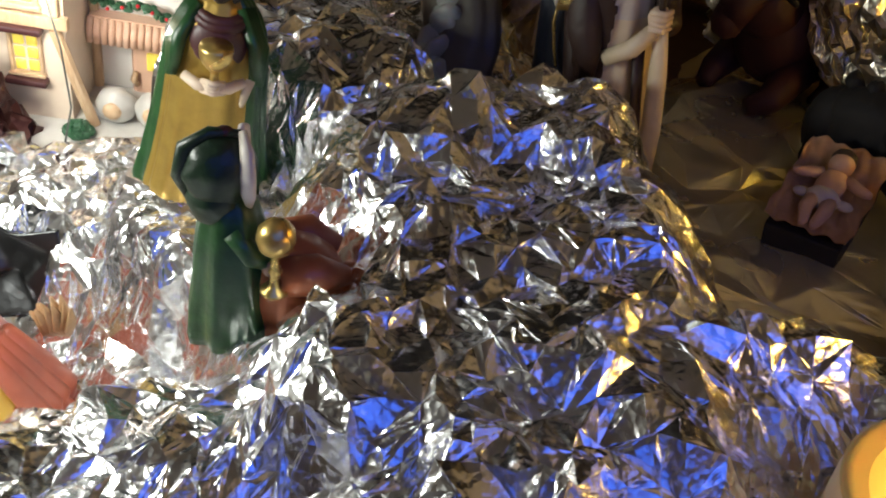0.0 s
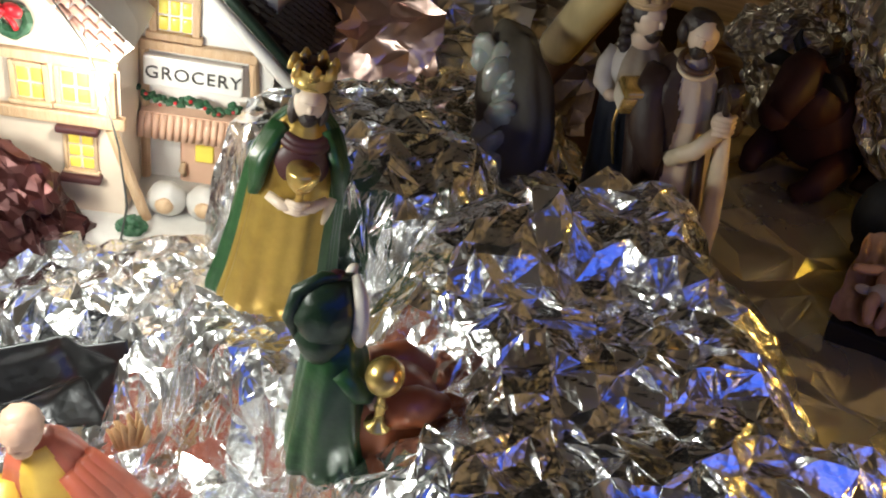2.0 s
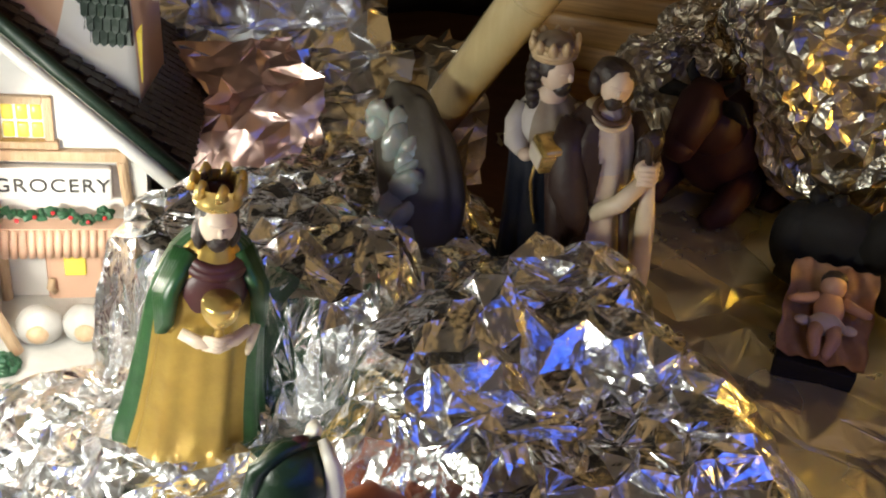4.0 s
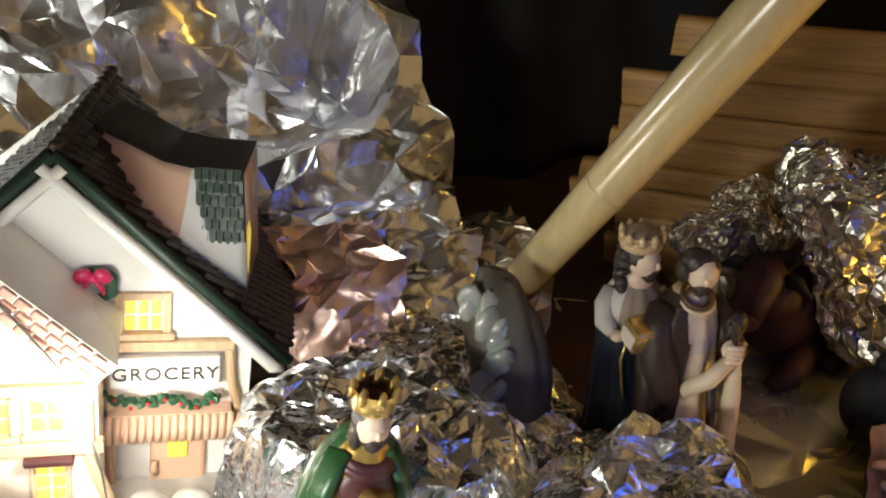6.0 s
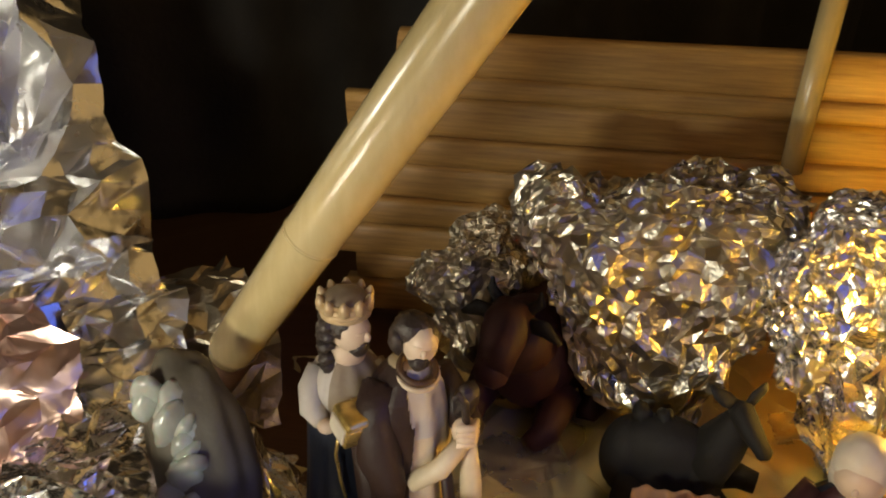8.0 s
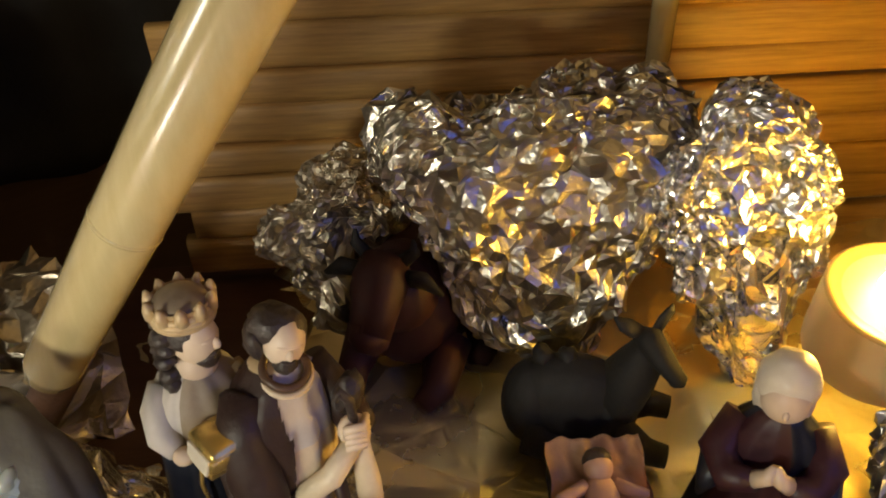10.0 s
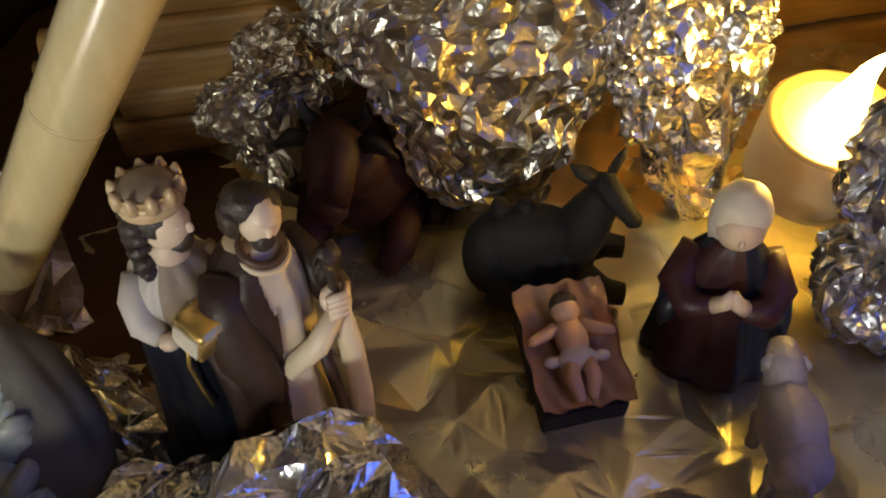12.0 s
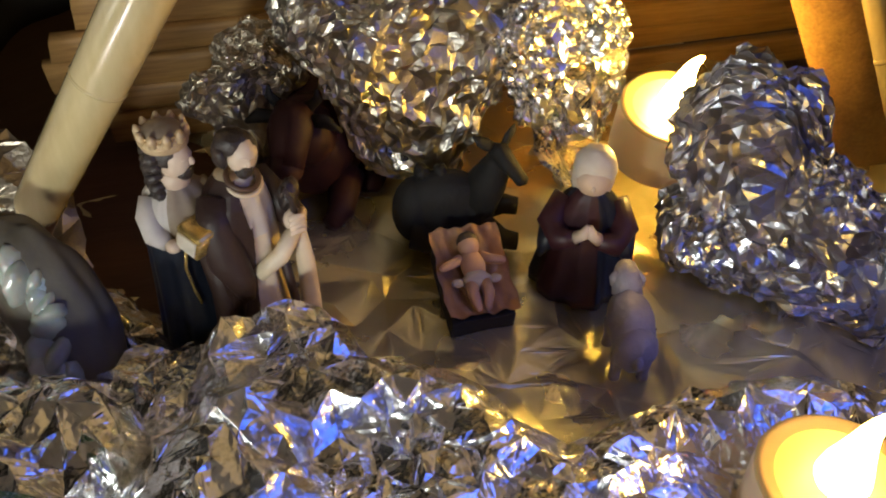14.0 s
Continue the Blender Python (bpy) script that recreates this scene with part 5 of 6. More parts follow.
def ox():
    bm = bmesh.new()
    # looks along its own -y, head low
    ell(bm, (0, 0.014, 0.0190), (0.0150, 0.0230, 0.0185), 0, (-6, 0, 0), 4, 0.05)
    ell(bm, (0, 0.000, 0.0210), (0.0135, 0.0130, 0.0170), 0, (0, 0, 0), 3)
    tube(bm, [(0, -0.002, 0.026), (0, -0.010, 0.030), (0, -0.016, 0.0330)], [0.0115, 0.0095, 0.0082], 0, 20)
    tube(bm, [(0, -0.0120, 0.0385), (0, -0.0165, 0.0365), (0, -0.0215, 0.0310), (0, -0.0250, 0.0270)], [(0.0060, 0.0060), (0.0070, 0.0066), (0.0056, 0.0054), (0.0050, 0.0048)], 0, 20)
    tube(bm, [(0, -0.0238, 0.0286), (0, -0.0262, 0.0257), (0, -0.0278, 0.0238)], [(0.0050, 0.0048), (0.0047, 0.0045), (0.0024, 0.0024)], 0, 20)
    for sx in (-1, 1):
        tube(bm, [(sx * 0.0050, -0.0135, 0.0370), (sx * 0.0100, -0.0140, 0.0375), (sx * 0.0145, -0.0145, 0.0350)], [(0.0020, 0.0030), (0.0020, 0.0036), (0.0006, 0.0010)], 1, 12)
        tube(bm, [(sx * 0.0036, -0.0125, 0.0400), (sx * 0.0074, -0.0120, 0.0435), (sx * 0.0070, -0.0120, 0.0465)], [0.0019, 0.0014, 0.0004], 1, 10)
        tube(bm, [(sx * 0.0105, 0.0000, 0.0120), (sx * 0.0115, -0.0120, 0.0050), (sx * 0.0090, -0.0180, 0.0035)], [0.0062, 0.0042, 0.0028], 0, 12)
        tube(bm, [(sx * 0.0120, 0.0240, 0.0120), (sx * 0.0170, 0.0120, 0.0050), (sx * 0.0170, 0.0040, 0.0035)], [0.0075, 0.0046, 0.0028], 0, 12)
    solo("ox_figurine", bm, [OX, BLACK], pose(0.1200, 0.2820, FLOOR, 0, 0, -62) @ Matrix.Diagonal((1.20, 1.05, 1.25, 1)), "dark red-brown lying ox figurine against foil", "figurine", "nativity figurines")


def sheep():
    bm = bmesh.new()
    ell(bm, (0, 0, 0.0180), (0.0085, 0.0150, 0.0100), 0, (8, 0, 0), 4, 0.10)
    ell(bm, (0, -0.0100, 0.0165), (0.0080, 0.0075, 0.0090), 0, (0, 0, 0), 3, 0.10)
    tube(bm, [(0, 0.0120, 0.0220), (0, 0.0165, 0.0270), (0, 0.0205, 0.0270), (0, 0.0240, 0.0245)], [0.0058, 0.0052, 0.0042, 0.0024], 0, 16)
    for sx in (-1, 1):
        tube(bm, [(sx * 0.0035, 0.0160, 0.0295), (sx * 0.0052, 0.0150, 0.0270), (sx * 0.0056, 0.0145, 0.0240)], [(0.0010, 0.0016), (0.0010, 0.0020), (0.0004, 0.0008)], 0, 10)
        for y in (-0.009, 0.008):
            tube(bm, [(sx * 0.0050, y, 0.0120), (sx * 0.0050, y, 0.0045), (sx * 0.0052, y, 0.0)], [0.0030, 0.0020, 0.0022], 0, 12)
    ell(bm, (0, -0.0165, 0.0160), (0.0020, 0.0026, 0.0040), 0, (0, 0, 0), 2)
    solo("sheep_figurine", bm, [FLEECE], pose(0.1215, 0.1460, FLOOR, 0, 0, -52) @ Matrix.Scale(0.86, 4), "pale painted sheep figurine standing on the foil floor", "figurine", "nativity figurines")


standing_king()
kneeling_king()
chest_king()
staff_man()
kneeling_woman()
lying_shepherd()
crib()
donkey()
ox()
sheep()

# ------------------------------------------------------------------ porcelain house


def window(house, x0, x1, z0, z1, y, cols, rows, f=0.0022):
    bm = bmesh.new()
    box(bm, (x0 - f, y - 0.0016, z0 - f), (x0, y + 0.001, z1 + f), bevel=0.0004)
    box(bm, (x1, y - 0.0016, z0 - f), (x1 + f, y + 0.001, z1 + f), bevel=0.0004)
    box(bm, (x0, y - 0.0016, z1), (x1, y + 0.001, z1 + f), bevel=0.0004)
    box(bm, (x0 - f * 1.4, y - 0.0024, z0 - f), (x1 + f * 1.4, y + 0.001, z0), bevel=0.0004)
    w = part("window", bm, TIMBER, house, "timber-framed lit window")
    for i in range(cols):
        for j in range(rows):
            a, b = x0 + (x1 - x0) * i / cols, x0 + (x1 - x0) * (i + 1) / cols
            c, d = z0 + (z1 - z0) * j / rows, z0 + (z1 - z0) * (j + 1) / rows
            bm = bmesh.new()
            box(bm, (a + 0.0004, y - 0.0006, c + 0.0004), (b - 0.0004, y + 0.0012, d - 0.0004), bevel=0.0005)
            part("pane", bm, PANE, w, "warm yellow lit pane", True)
    return w


def shingled(bm, p, across, down, normal, nx, ny, w=0.9):
    """Rows of scalloped shingles on a slope from corner p."""
    rnd = random.Random(int(p[0] * 1e4) + nx)
    for j in range(ny):
        for i in range(nx):
            s = (i + 0.5 * (j % 2)) / nx
            a = p + across * s + down * (j / ny)
            u, v = across / nx * w, down / ny * 1.15
            lift = normal * (0.0007 + 0.0004 * rnd.random())
            c = [a, a + u, a + u * 0.95 + v * 0.8 + lift, a + u * 0.5 + v + lift, a + u * 0.05 + v * 0.8 + lift]
            if s + w / nx > 1.001:
                continue
            lo = [bm.verts.new(q - normal * 0.0004) for q in c]
            hi = [bm.verts.new(q + normal * 0.0003) for q in c]
            bm.faces.new(hi)
            for k in range(5):
                bm.faces.new((lo[k], lo[(k + 1) % 5], hi[(k + 1) % 5], hi[k]))


def garland(name, parent, pts, r, label, berries=6, seed=1):
    rnd = random.Random(seed)
    bm = bmesh.new()
    pts = [Vector(p) for p in pts]
    for a, b in zip(pts, pts[1:]):
        for k in range(14):
            c = a.lerp(b, k / 14) + Vector([rnd.uniform(-r, r) * 0.5 for _ in range(3)])
            ell(bm, c, (r * rnd.uniform(.5, .8), r * rnd.uniform(.4, .7), r * rnd.uniform(.4, .7)), 0, (0, 0, 0), 1, 0.5)
    g = tagged(part(name, bm, GARLAND, parent, label), kind="stuff")
    for k in range(berries):
        f = (k + 0.5) / berries * (len(pts) - 1)
        c = pts[int(f)].lerp(pts[int(f) + 1], f - int(f)) + Vector((0, -r * 0.8, rnd.uniform(-r, r) * 0.4))
        bm = bmesh.new()
        ell(bm, c, (0.0007, 0.0007, 0.0007), 0, (0, 0, 0), 2)
        part("berry", bm, BERRY, g, "red berry", True)


def house():
    """Built upright in its own frame; the whole house leans a little on the foil."""
    apex, eave_r, eave_l, y0, y1 = (-0.142, 0.1175), (-0.0725, 0.0487), (-0.2105, 0.0505), 0.289, 0.372
    fy = 0.2925
    h = thing("porcelain_house", (-0.12, 0.30, -0.012), "lit porcelain toy grocery house with dark shingled roof", "toy house")
    h.rotation_euler = (0, radians(10), 0)

    def skewed(bm):
        """The roof runs back a little askew."""
        for v in bm.verts:
            v.co.x += 0.14 * (v.co.y - 0.289)
        return bm

    bm = bmesh.new()
    prism(bm, [(-0.200, -0.010), (-0.0845, -0.010), (-0.0845, 0.057), (-0.141, 0.1105), (-0.200, 0.056)], fy, y1 - 0.004)
    part("wall", bm, SNOW, h, "white glazed gable wall")
    for side, e in ((1, eave_r), (-1, eave_l)):
        a, b = Vector((apex[0], y0, apex[1])), Vector((e[0], y0, e[1]))
        down = b - a
        nor = Vector((-down.z, 0, down.x)).normalized()
        nor = nor if nor.z > 0 else -nor
        bm = bmesh.new()
        prism(bm, [(v.x, v.z) for v in (a, b, b - nor * 0.004, a - nor * 0.004)], y0 + 0.003, y1)
        roof = part("roof", skewed(bm), SHINGLE, h, "dark brown shingled roof slope")
        bm = bmesh.new()
        shingled(bm, Vector((apex[0], y0 + 0.0035, apex[1])) + nor * 0.0006, Vector((0, y1 - y0 - 0.004, 0)), down, nor, 19, 24)
        tagged(part("shingles", skewed(bm), SHINGLE, roof), kind="stuff")
        bm = bmesh.new()
        c, d = Vector((a.x, y0 + 0.001, a.z)), Vector((b.x, y0 + 0.001, b.z - 0.001))
        tube(bm, [c, c.lerp(d, 0.5) - nor * 0.0006, d], [(0.0020, 0.0026)] * 3, 0, 14)
        part("roof_edge", bm, SHINGLE_GREEN, roof, "dark green glazed roof edge", True)
        bm = bmesh.new()
        o = Vector((0, -0.002, 0)) - nor * 0.0042
        tube(bm, [c + o, c.lerp(d, 0.55) + o, d + o - down * 0.03, d + o * 0.7], [(0.0018, 0.0018), (0.0020, 0.0020), (0.0024, 0.0022), (0.0014, 0.0014)], 0, 14)
        part("snow_edge", bm, SNOW, roof, "white snow along the roof edge", True)
    bm = bmesh.new()
    tube(bm, [(apex[0], y0 + 0.002, apex[1] + 0.0006), (apex[0], 0.5 * (y0 + y1), apex[1] + 0.0010), (apex[0], y1, apex[1] + 0.0006)], [0.0018, 0.0020, 0.0018], 0, 10)
    for k in range(12):
        ell(bm, (apex[0], y0 + 0.004 + (y1 - y0 - 0.006) * k / 11, apex[1] + 0.0018), (0.0022, 0.0026, 0.0014), 0, (0, 0, 0), 2, 0.2)
    part("ridge", skewed(bm), SHINGLE, h, "dark scalloped ridge", True)
    # dormer: its cheek spreads from the ridge down the slope towards the stable
    def along(curve, f):
        k = f * (len(curve) - 1)
        i = min(int(k), len(curve) - 2)
        return curve[i].lerp(curve[i + 1], k - i)

    low = [Vector(p) for p in ((-0.1340, 0.3222, 0.1142), (-0.1195, 0.3000, 0.0982), (-0.1062, 0.2985, 0.0845), (-0.0858, 0.3050, 0.0650))]
    top = [Vector(p) for p in ((-0.1336, 0.3226, 0.1146), (-0.1127, 0.3149, 0.1066), (-0.1029, 0.3117, 0.1058), (-0.0885, 0.3074, 0.1070))]
    back = Vector((0.007, 0.034, -0.002))
    n = 18
    bm = bmesh.new()
    cols = []
    for i in range(n + 1):
        a, b = along(low, i / n), along(top, i / n)
        sag = Vector((0.3, 0.95, 0)) * 0.0022 * math.sin(math.pi * min(1, i / n * 1.2))
        cols.append([bm.verts.new(a.lerp(b, j / 6) + sag * math.sin(math.pi * j / 6)) for j in range(7)] + [bm.verts.new(b + back), bm.verts.new(a + back)])
    for i in range(n):
        for j in range(9):
            k = (j + 1) % 9
            f = bm.faces.new((cols[i][j], cols[i + 1][j], cols[i + 1][k], cols[i][k]))
            f.material_index = 1 if i > 0.60 * n and j < 6 else 0
    bm.faces.new(cols[0][::-1])
    bm.faces.new(cols[-1])
    dm = part("dormer", bm, [PEACH, SNOW], h, "peach dormer cheek fading to white", True)
    bm = bmesh.new()
    lift = Vector((0, -0.0006, 0.0009))
    strips = [[bm.verts.new(along(top, i / n) + back * g + lift) for g in (-0.03, 0.5, 1.0)] for i in range(n + 1)]
    for p, q in zip(strips, strips[1:]):
        for j in range(2):
            bm.faces.new((p[j], q[j], q[j + 1], p[j + 1]))
    bmesh.ops.solidify(bm, geom=bm.faces[:], thickness=0.0012)
    part("dormer_roof", bm, SHINGLE, dm, "dark dormer roof")
    bm = bmesh.new()
    p, across, down = Vector((-0.1036, 0.3094, 0.1078)), Vector((0.0140, -0.0044, 0.0012)), Vector((0.0016, -0.0042, -0.0232))
    nor = Vector((-0.31, -0.93, 0.18)).normalized()
    q = [p, p + across, p + across + down, p + down]
    va, vb = [bm.verts.new(v - nor * 0.0002) for v in q], [bm.verts.new(v - nor * 0.0022) for v in q]
    bm.faces.new(va)
    bm.faces.new(vb[::-1])
    for k in range(4):
        bm.faces.new((va[(k + 1) % 4], va[k], vb[k], vb[(k + 1) % 4]))
    part("dormer_roof_flap", bm, SHINGLE_GREEN, dm, "green scalloped dormer roof flap")
    bm = bmesh.new()
    shingled(bm, p, across, down, nor, 6, 6)
    tagged(part("dormer_shingles", bm, SHINGLE_GREEN, dm), kind="stuff")
    bm = bmesh.new()
    box(bm, (-0.0876, 0.3085, 0.0705), (-0.0852, 0.3300, 0.0870), bevel=0.0003)
    part("dormer_pane", bm, PANE, dm, "lit yellow dormer pane")
    # front wing with its brick-edged gable
    wy = 0.2655
    bm = bmesh.new()
    prism(bm, [(-0.192, -0.010), (-0.1300, -0.010), (-0.1300, 0.062), (-0.1620, 0.094), (-0.192, 0.066)], wy, fy)
    part("wing_wall", bm, PLASTER, h, "cream half-timbered front wing")
    for p, q in (((-0.1620, 0.1040), (-0.1243, 0.0668)), ((-0.1620, 0.1040), (-0.1985, 0.0680))):
        a, b = Vector((p[0], wy - 0.004, p[1])), Vector((q[0], wy - 0.004, q[1]))
        dn = b - a
        nor = Vector((-dn.z, 0, dn.x)).normalized()
        nor = nor if nor.z > 0 else -nor
        bm = bmesh.new()
        prism(bm, [(v.x, v.z) for v in (a, b, b - nor * 0.0092, a - nor * 0.0092)], wy - 0.004, fy)
        wr = part("wing_roof", bm, SNOW, h, "snowy wing roof with a reddish brick edge")
        turn = -math.degrees(math.atan2(dn.z, dn.x))
        for j in range(10):
            for row in (0, 1, 2):
                c, e = a.lerp(b, (j + 0.5 * (row % 2)) / 10.5 + 0.006), a.lerp(b, (j + 1 + 0.5 * (row % 2)) / 10.5 - 0.006)
                bm = bmesh.new()
                m = pose(*(c.lerp(e, 0.5) - nor * (0.0017 + 0.0030 * row) + Vector((0, -0.0004, 0))), 0, turn, 0)
                box(bm, (-(e - c).length / 2, -0.0008, -0.0013), ((e - c).length / 2, 0.0008, 0.0013), 0, m, 0.0005)
                part("brick", bm, BRICK, wr, smooth=True)
    for x0, x1, z0, z1 in ((-0.192, -0.1300, 0.0560, 0.0595), (-0.192, -0.1285, 0.0350, 0.0395), (-0.1345, -0.1310, 0.0395, 0.0560), (-0.192, -0.1880, -0.010, 0.056)):
        bm = bmesh.new()
        box(bm, (x0, wy - 0.0022, z0), (x1, wy + 0.001, z1), bevel=0.0006)
        part("beam", bm, TIMBER, h, "carved brown timber beam")
    bm = bmesh.new()
    tube(bm, [(-0.1330, wy - 0.001, 0.0350), (-0.1280, wy - 0.001, 0.0180), (-0.1225, wy - 0.001, 0.0000)], [(0.0020, 0.0016)] * 3, 0, 8)
    part("brace", bm, TIMBER, h, "slanting timber brace")
    window(h, -0.1615, -0.1530, 0.0420, 0.0535, wy, 2, 2, 0.0017)
    window(h, -0.1480, -0.1390, 0.0425, 0.0540, wy, 2, 2, 0.0017)
    window(h, -0.1475, -0.1390, 0.0175, 0.0315, wy, 2, 3, 0.0012)
    for z in (0.0138, 0.0328):
        bm = bmesh.new()
        box(bm, (-0.1500, wy - 0.0045, z), (-0.1365, wy, z + 0.0024), bevel=0.0007)
        part("sill", bm, MAROON, h, "dark red window sill")
    # shop front: upper window, sign, garland, awning, door
    window(h, -0.1240, -0.1125, 0.0590, 0.0705, fy, 3, 2, 0.0026)
    bm = bmesh.new()
    box(bm, (-0.1300, fy - 0.0030, 0.0525), (-0.0900, fy, 0.0562), bevel=0.0007)
    part("beam", bm, TIMBER, h, "carved brown timber beam")
    for pts in (((-0.0915, 0.0525), (-0.0905, 0.040), (-0.0880, 0.0300)), ((-0.1285, 0.0525), (-0.1285, 0.02), (-0.1285, -0.008)), ((-0.0880, 0.0300), (-0.0870, 0.012), (-0.0870, -0.008))):
        bm = bmesh.new()
        tube(bm, [(x, fy - 0.0012, z) for x, z in pts], [(0.0018, 0.0016)] * 3, 0, 10)
        part("post", bm, TIMBER, h, "carved timber post")
    bm = bmesh.new()
    box(bm, (-0.1282, fy - 0.0045, 0.0398), (-0.0945, fy - 0.0010, 0.0512), bevel=0.0008)
    sign = part("sign", bm, SNOW, h, "white sign board lettered in dark ink")
    cu = bpy.data.curves.new("lettering", "FONT")
    cu.body, cu.size, cu.align_x, cu.align_y, cu.extrude, cu.space_character = "GROCERY", 0.0066, "CENTER", "CENTER", 0.0002, 1.12
    tmp = new("lettering_source", cu)
    me = bpy.data.meshes.new_from_object(tmp)
    bpy.data.objects.remove(tmp)
    me.materials.clear()
    me.materials.append(INK)
    ob = new("lettering", me)
    BASE[ob.name] = BASE[h.name]
    ob.parent = sign
    ob.matrix_basis = Matrix.Translation(-BASE[h.name]) @ pose(-0.1113, fy - 0.0047, 0.0452, 90, 0, 0)
    garland("garland", h, [(-0.1290, fy - 0.006, 0.0385), (-0.1205, fy - 0.0065, 0.0352), (-0.1115, fy - 0.006, 0.0368), (-0.1030, fy - 0.0065, 0.0345), (-0.0945, fy - 0.006, 0.0375)], 0.0023, "dark green garland with red berries", 7)
    bm = bmesh.new()
    prism(bm, [(-0.1290, 0.0305), (-0.0905, 0.0305), (-0.0890, 0.0205), (-0.1300, 0.0205)], fy - 0.006, fy)
    aw = part("awning", bm, PEACH, h, "fluted peach awning")
    for k in range(16):
        x = -0.1285 + 0.0380 * k / 15
        bm = bmesh.new()
        tube(bm, [(x, fy - 0.0058, 0.0300), (x - 0.0002, fy - 0.0072, 0.0255), (x - 0.0003, fy - 0.0075, 0.0210)], [0.0011, 0.0013, 0.0012], 0, 8)
        part("flute", bm, PEACH, aw, smooth=True)
    bm = bmesh.new()
    box(bm, (-0.1160, fy - 0.0020, -0.010), (-0.0980, fy, 0.0195), bevel=0.0015)
    door = part("door", bm, PEACH, h, "arched peach shop door")
    bm = bmesh.new()
    box(bm, (-0.1105, fy - 0.0032, 0.0100), (-0.1040, fy - 0.0015, 0.0170), bevel=0.0006)
    part("door_pane", bm, PANE, door, "lit diamond door pane")
    bm = bmesh.new()
    tube(bm, [(-0.1145, fy - 0.003, 0.0090), (-0.1150, fy - 0.004, 0.0060), (-0.1140, fy - 0.003, 0.0035)], [0.0010, 0.0013, 0.0010], 0, 10)
    part("door_handle", bm, TIMBER, door, "brown door handle", True)
    # wreaths with bows
    for cx, y, cz, mat, label in ((-0.1310, fy, 0.0765, BOW, "bright pink bow"), (-0.1600, wy, 0.0690, BERRY, "red bow")):
        bm = bmesh.new()
        for k in range(60):
            a = 2 * math.pi * k / 60
            ell(bm, (cx + 0.0044 * math.cos(a), y - 0.002, cz + 0.0044 * math.sin(a)), (0.0017, 0.0014, 0.0017), 0, (0, 0, 0), 1, 0.6)
        wr = part("wreath", bm, GARLAND, h, "round green wreath")
        bm = bmesh.new()
        for sx in (-1, 1):
            ell(bm, (cx - 0.0012 + sx * 0.0028, y - 0.0045, cz + 0.0042), (0.0030, 0.0016, 0.0024), 0, (0, sx * 25, 0), 2, 0.2)
            tube(bm, [(cx - 0.0012, y - 0.0045, cz + 0.0036), (cx - 0.0012 + sx * 0.0026, y - 0.0045, cz), (cx - 0.0012 + sx * 0.003, y - 0.004, cz - 0.002)], [(0.0009, 0.0006)] * 3, 0, 6)
        ell(bm, (cx - 0.0012, y - 0.0058, cz + 0.0042), (0.0013, 0.0011, 0.0013), 0, (0, 0, 0), 2)
        part("bow", bm, mat, wr, label, True)
    # glazed base with bushes and barrels
    bm = bmesh.new()
    loft(bm, [(-0.135, 0.305, z, rx, ry) for z, rx, ry in ((-0.016, 0.074, 0.060), (-0.012, 0.075, 0.061), (-0.003, 0.072, 0.056), (0.000, 0.068, 0.052))], 0, 56, folds=6, depth=0.02)
    part("snow_base", bm, MAT_GREY, h, "greyish glazed snow base", True)
    for x, y, r in ((-0.1480, 0.2575, 0.0050), (-0.1255, 0.2570, 0.0052)):
        bm = bmesh.new()
        rnd = random.Random(int(-x * 1e4))
        for k in range(46):
            v = Vector((rnd.gauss(0, 1), rnd.gauss(0, 1), abs(rnd.gauss(0, 1)))).normalized() * r * 0.8
            ell(bm, (x + v.x, y + v.y * 0.7, 0.001 + v.z), (0.0016, 0.0014, 0.0014), 0, (0, 0, 0), 1, 0.6)
        part("bush", bm, GARLAND, h, "small dark green bush")
    for x in (-0.1165, -0.1030):
        bm = bmesh.new()
        ell(bm, (x, 0.270, 0.0060), (0.0070, 0.006, 0.0066), 0, (0, 0, 0), 3, 0.1)
        ell(bm, (x, 0.2650, 0.0065), (0.0034, 0.0026, 0.0034), 1, (0, 0, 0), 2)
        part("barrel", bm, [MAT_GREY, TIMBER], h, "grey glazed barrel before the door", True)


house()


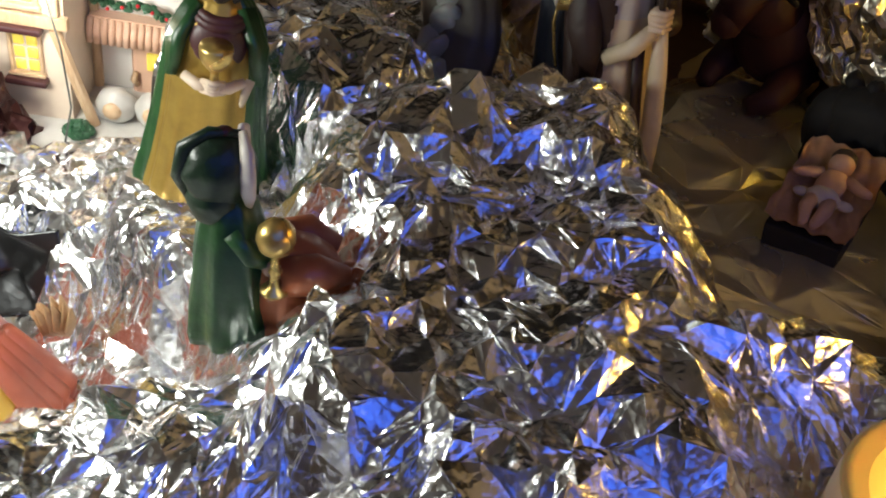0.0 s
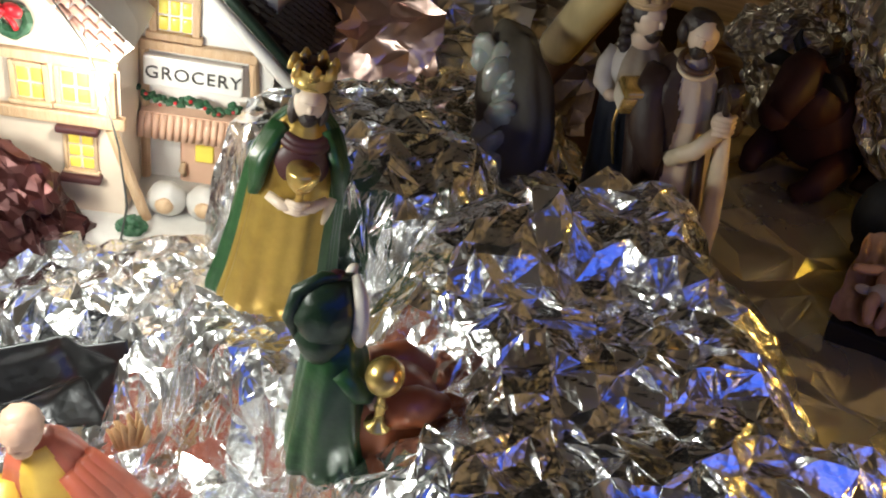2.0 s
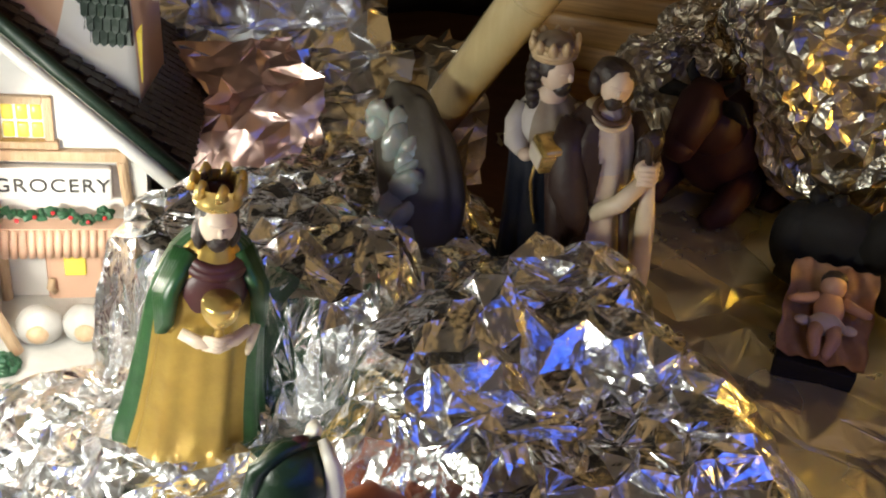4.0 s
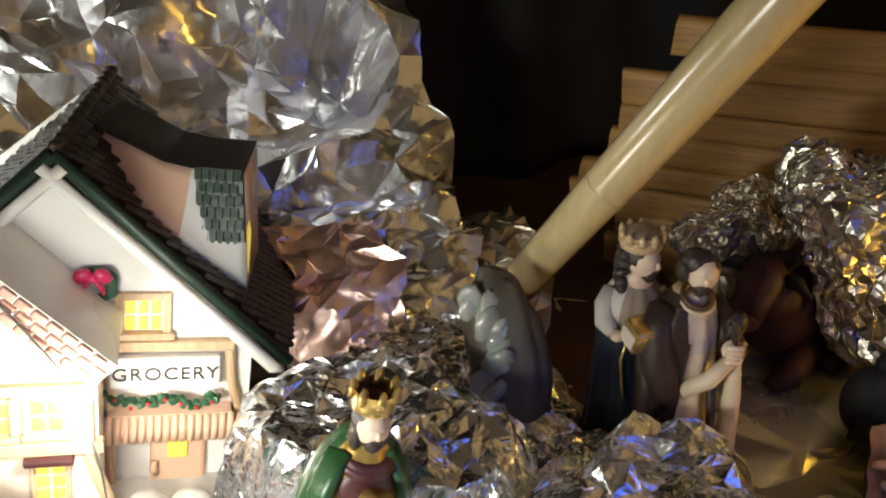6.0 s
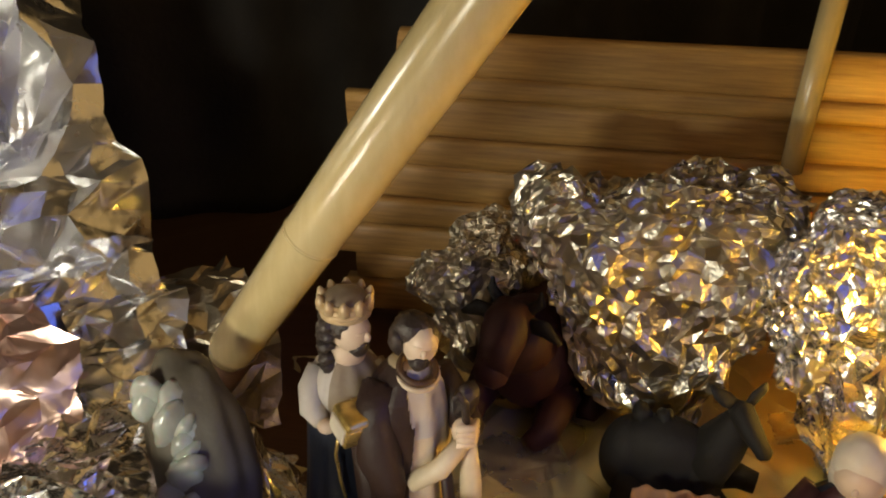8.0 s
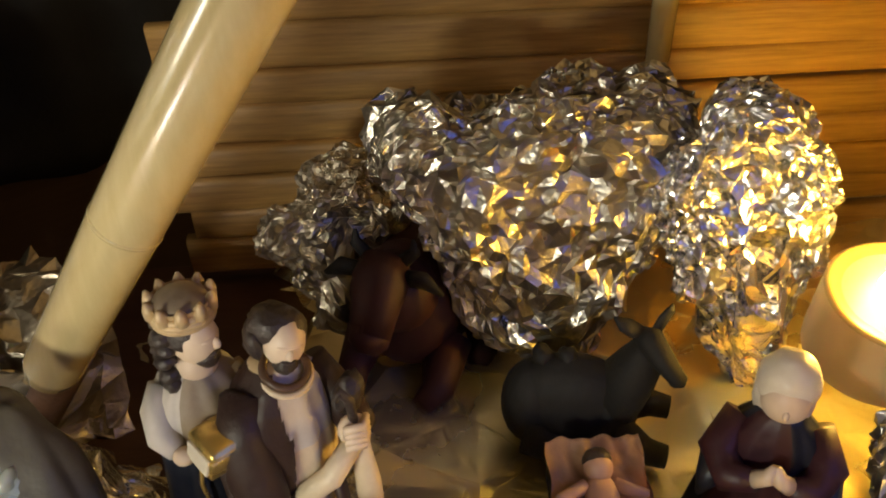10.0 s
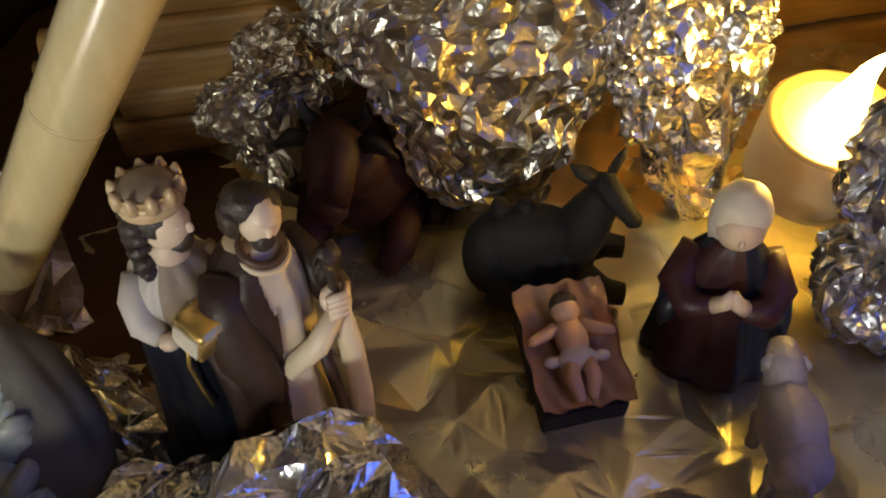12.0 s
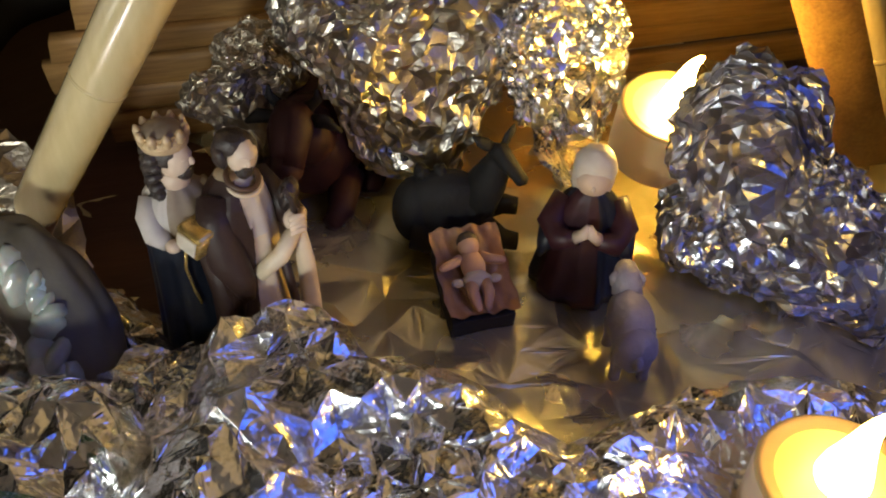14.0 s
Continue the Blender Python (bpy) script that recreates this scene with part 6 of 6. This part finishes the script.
def fairy_light():
    t = thing("fairy_light", (-0.1215, 0.2575, 0.0555), "white LED fairy light on a thin wire", "light")
    bm = bmesh.new()
    ell(bm, (-0.1215, 0.2575, 0.0555), (0.0017, 0.0017, 0.0024), 0)
    part("bulb", bm, LED, t, "lit white bulb", True)
    bm = bmesh.new()
    tube(bm, [(-0.1215, 0.2575, 0.058), (-0.124, 0.258, 0.070), (-0.133, 0.259, 0.090), (-0.140, 0.262, 0.100), (-0.160, 0.262, 0.130)], 0.00035, 0, 8)
    tube(bm, [(-0.1215, 0.2575, 0.053), (-0.1205, 0.256, 0.035), (-0.121, 0.252, 0.015), (-0.124, 0.245, 0.004)], 0.00035, 0, 8)
    part("wire", bm, WIRE, t, "thin dark wire", True)


fairy_light()

# ------------------------------------------------------------------ small things on the foil
def dark_fold():
    nx, nz = 60, 36
    gx, gz = np.meshgrid(np.linspace(0, 1, nx), np.linspace(0, 1, nz))
    f, g = gx.ravel(), gz.ravel()
    p = np.stack([f * 0.05, g * 0.03, 0 * f], 1)
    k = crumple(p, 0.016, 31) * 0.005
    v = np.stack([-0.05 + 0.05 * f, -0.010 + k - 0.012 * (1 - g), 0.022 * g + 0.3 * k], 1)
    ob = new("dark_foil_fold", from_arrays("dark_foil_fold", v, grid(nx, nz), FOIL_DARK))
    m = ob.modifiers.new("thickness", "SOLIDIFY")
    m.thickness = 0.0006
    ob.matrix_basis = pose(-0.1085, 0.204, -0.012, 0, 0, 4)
    tagged(ob, "dark grey folded foil flap on the slope", "foil")


dark_fold()


def dried_leaf():
    bm = bmesh.new()
    rnd = random.Random(7)
    for k in range(11):
        a = radians(-26 + 52 * k / 10 + rnd.uniform(-6, 6))
        tip = Vector((math.sin(a) * 0.010, rnd.uniform(-0.002, 0.002), 0.006 + math.cos(a) * 0.014))
        tube(bm, [(0, 0, 0), tip * 0.55 + Vector((0, -0.002, 0)), tip], [(0.0010, 0.0005), (0.0024, 0.0006), (0.0004, 0.0003)], 0, 8)
    solo("dried_leaf_sprig", bm, TAN, pose(-0.103, 0.172, -0.010, 20, 0, 10), "dry tan leaf sprig standing on foil", "plant")


dried_leaf()
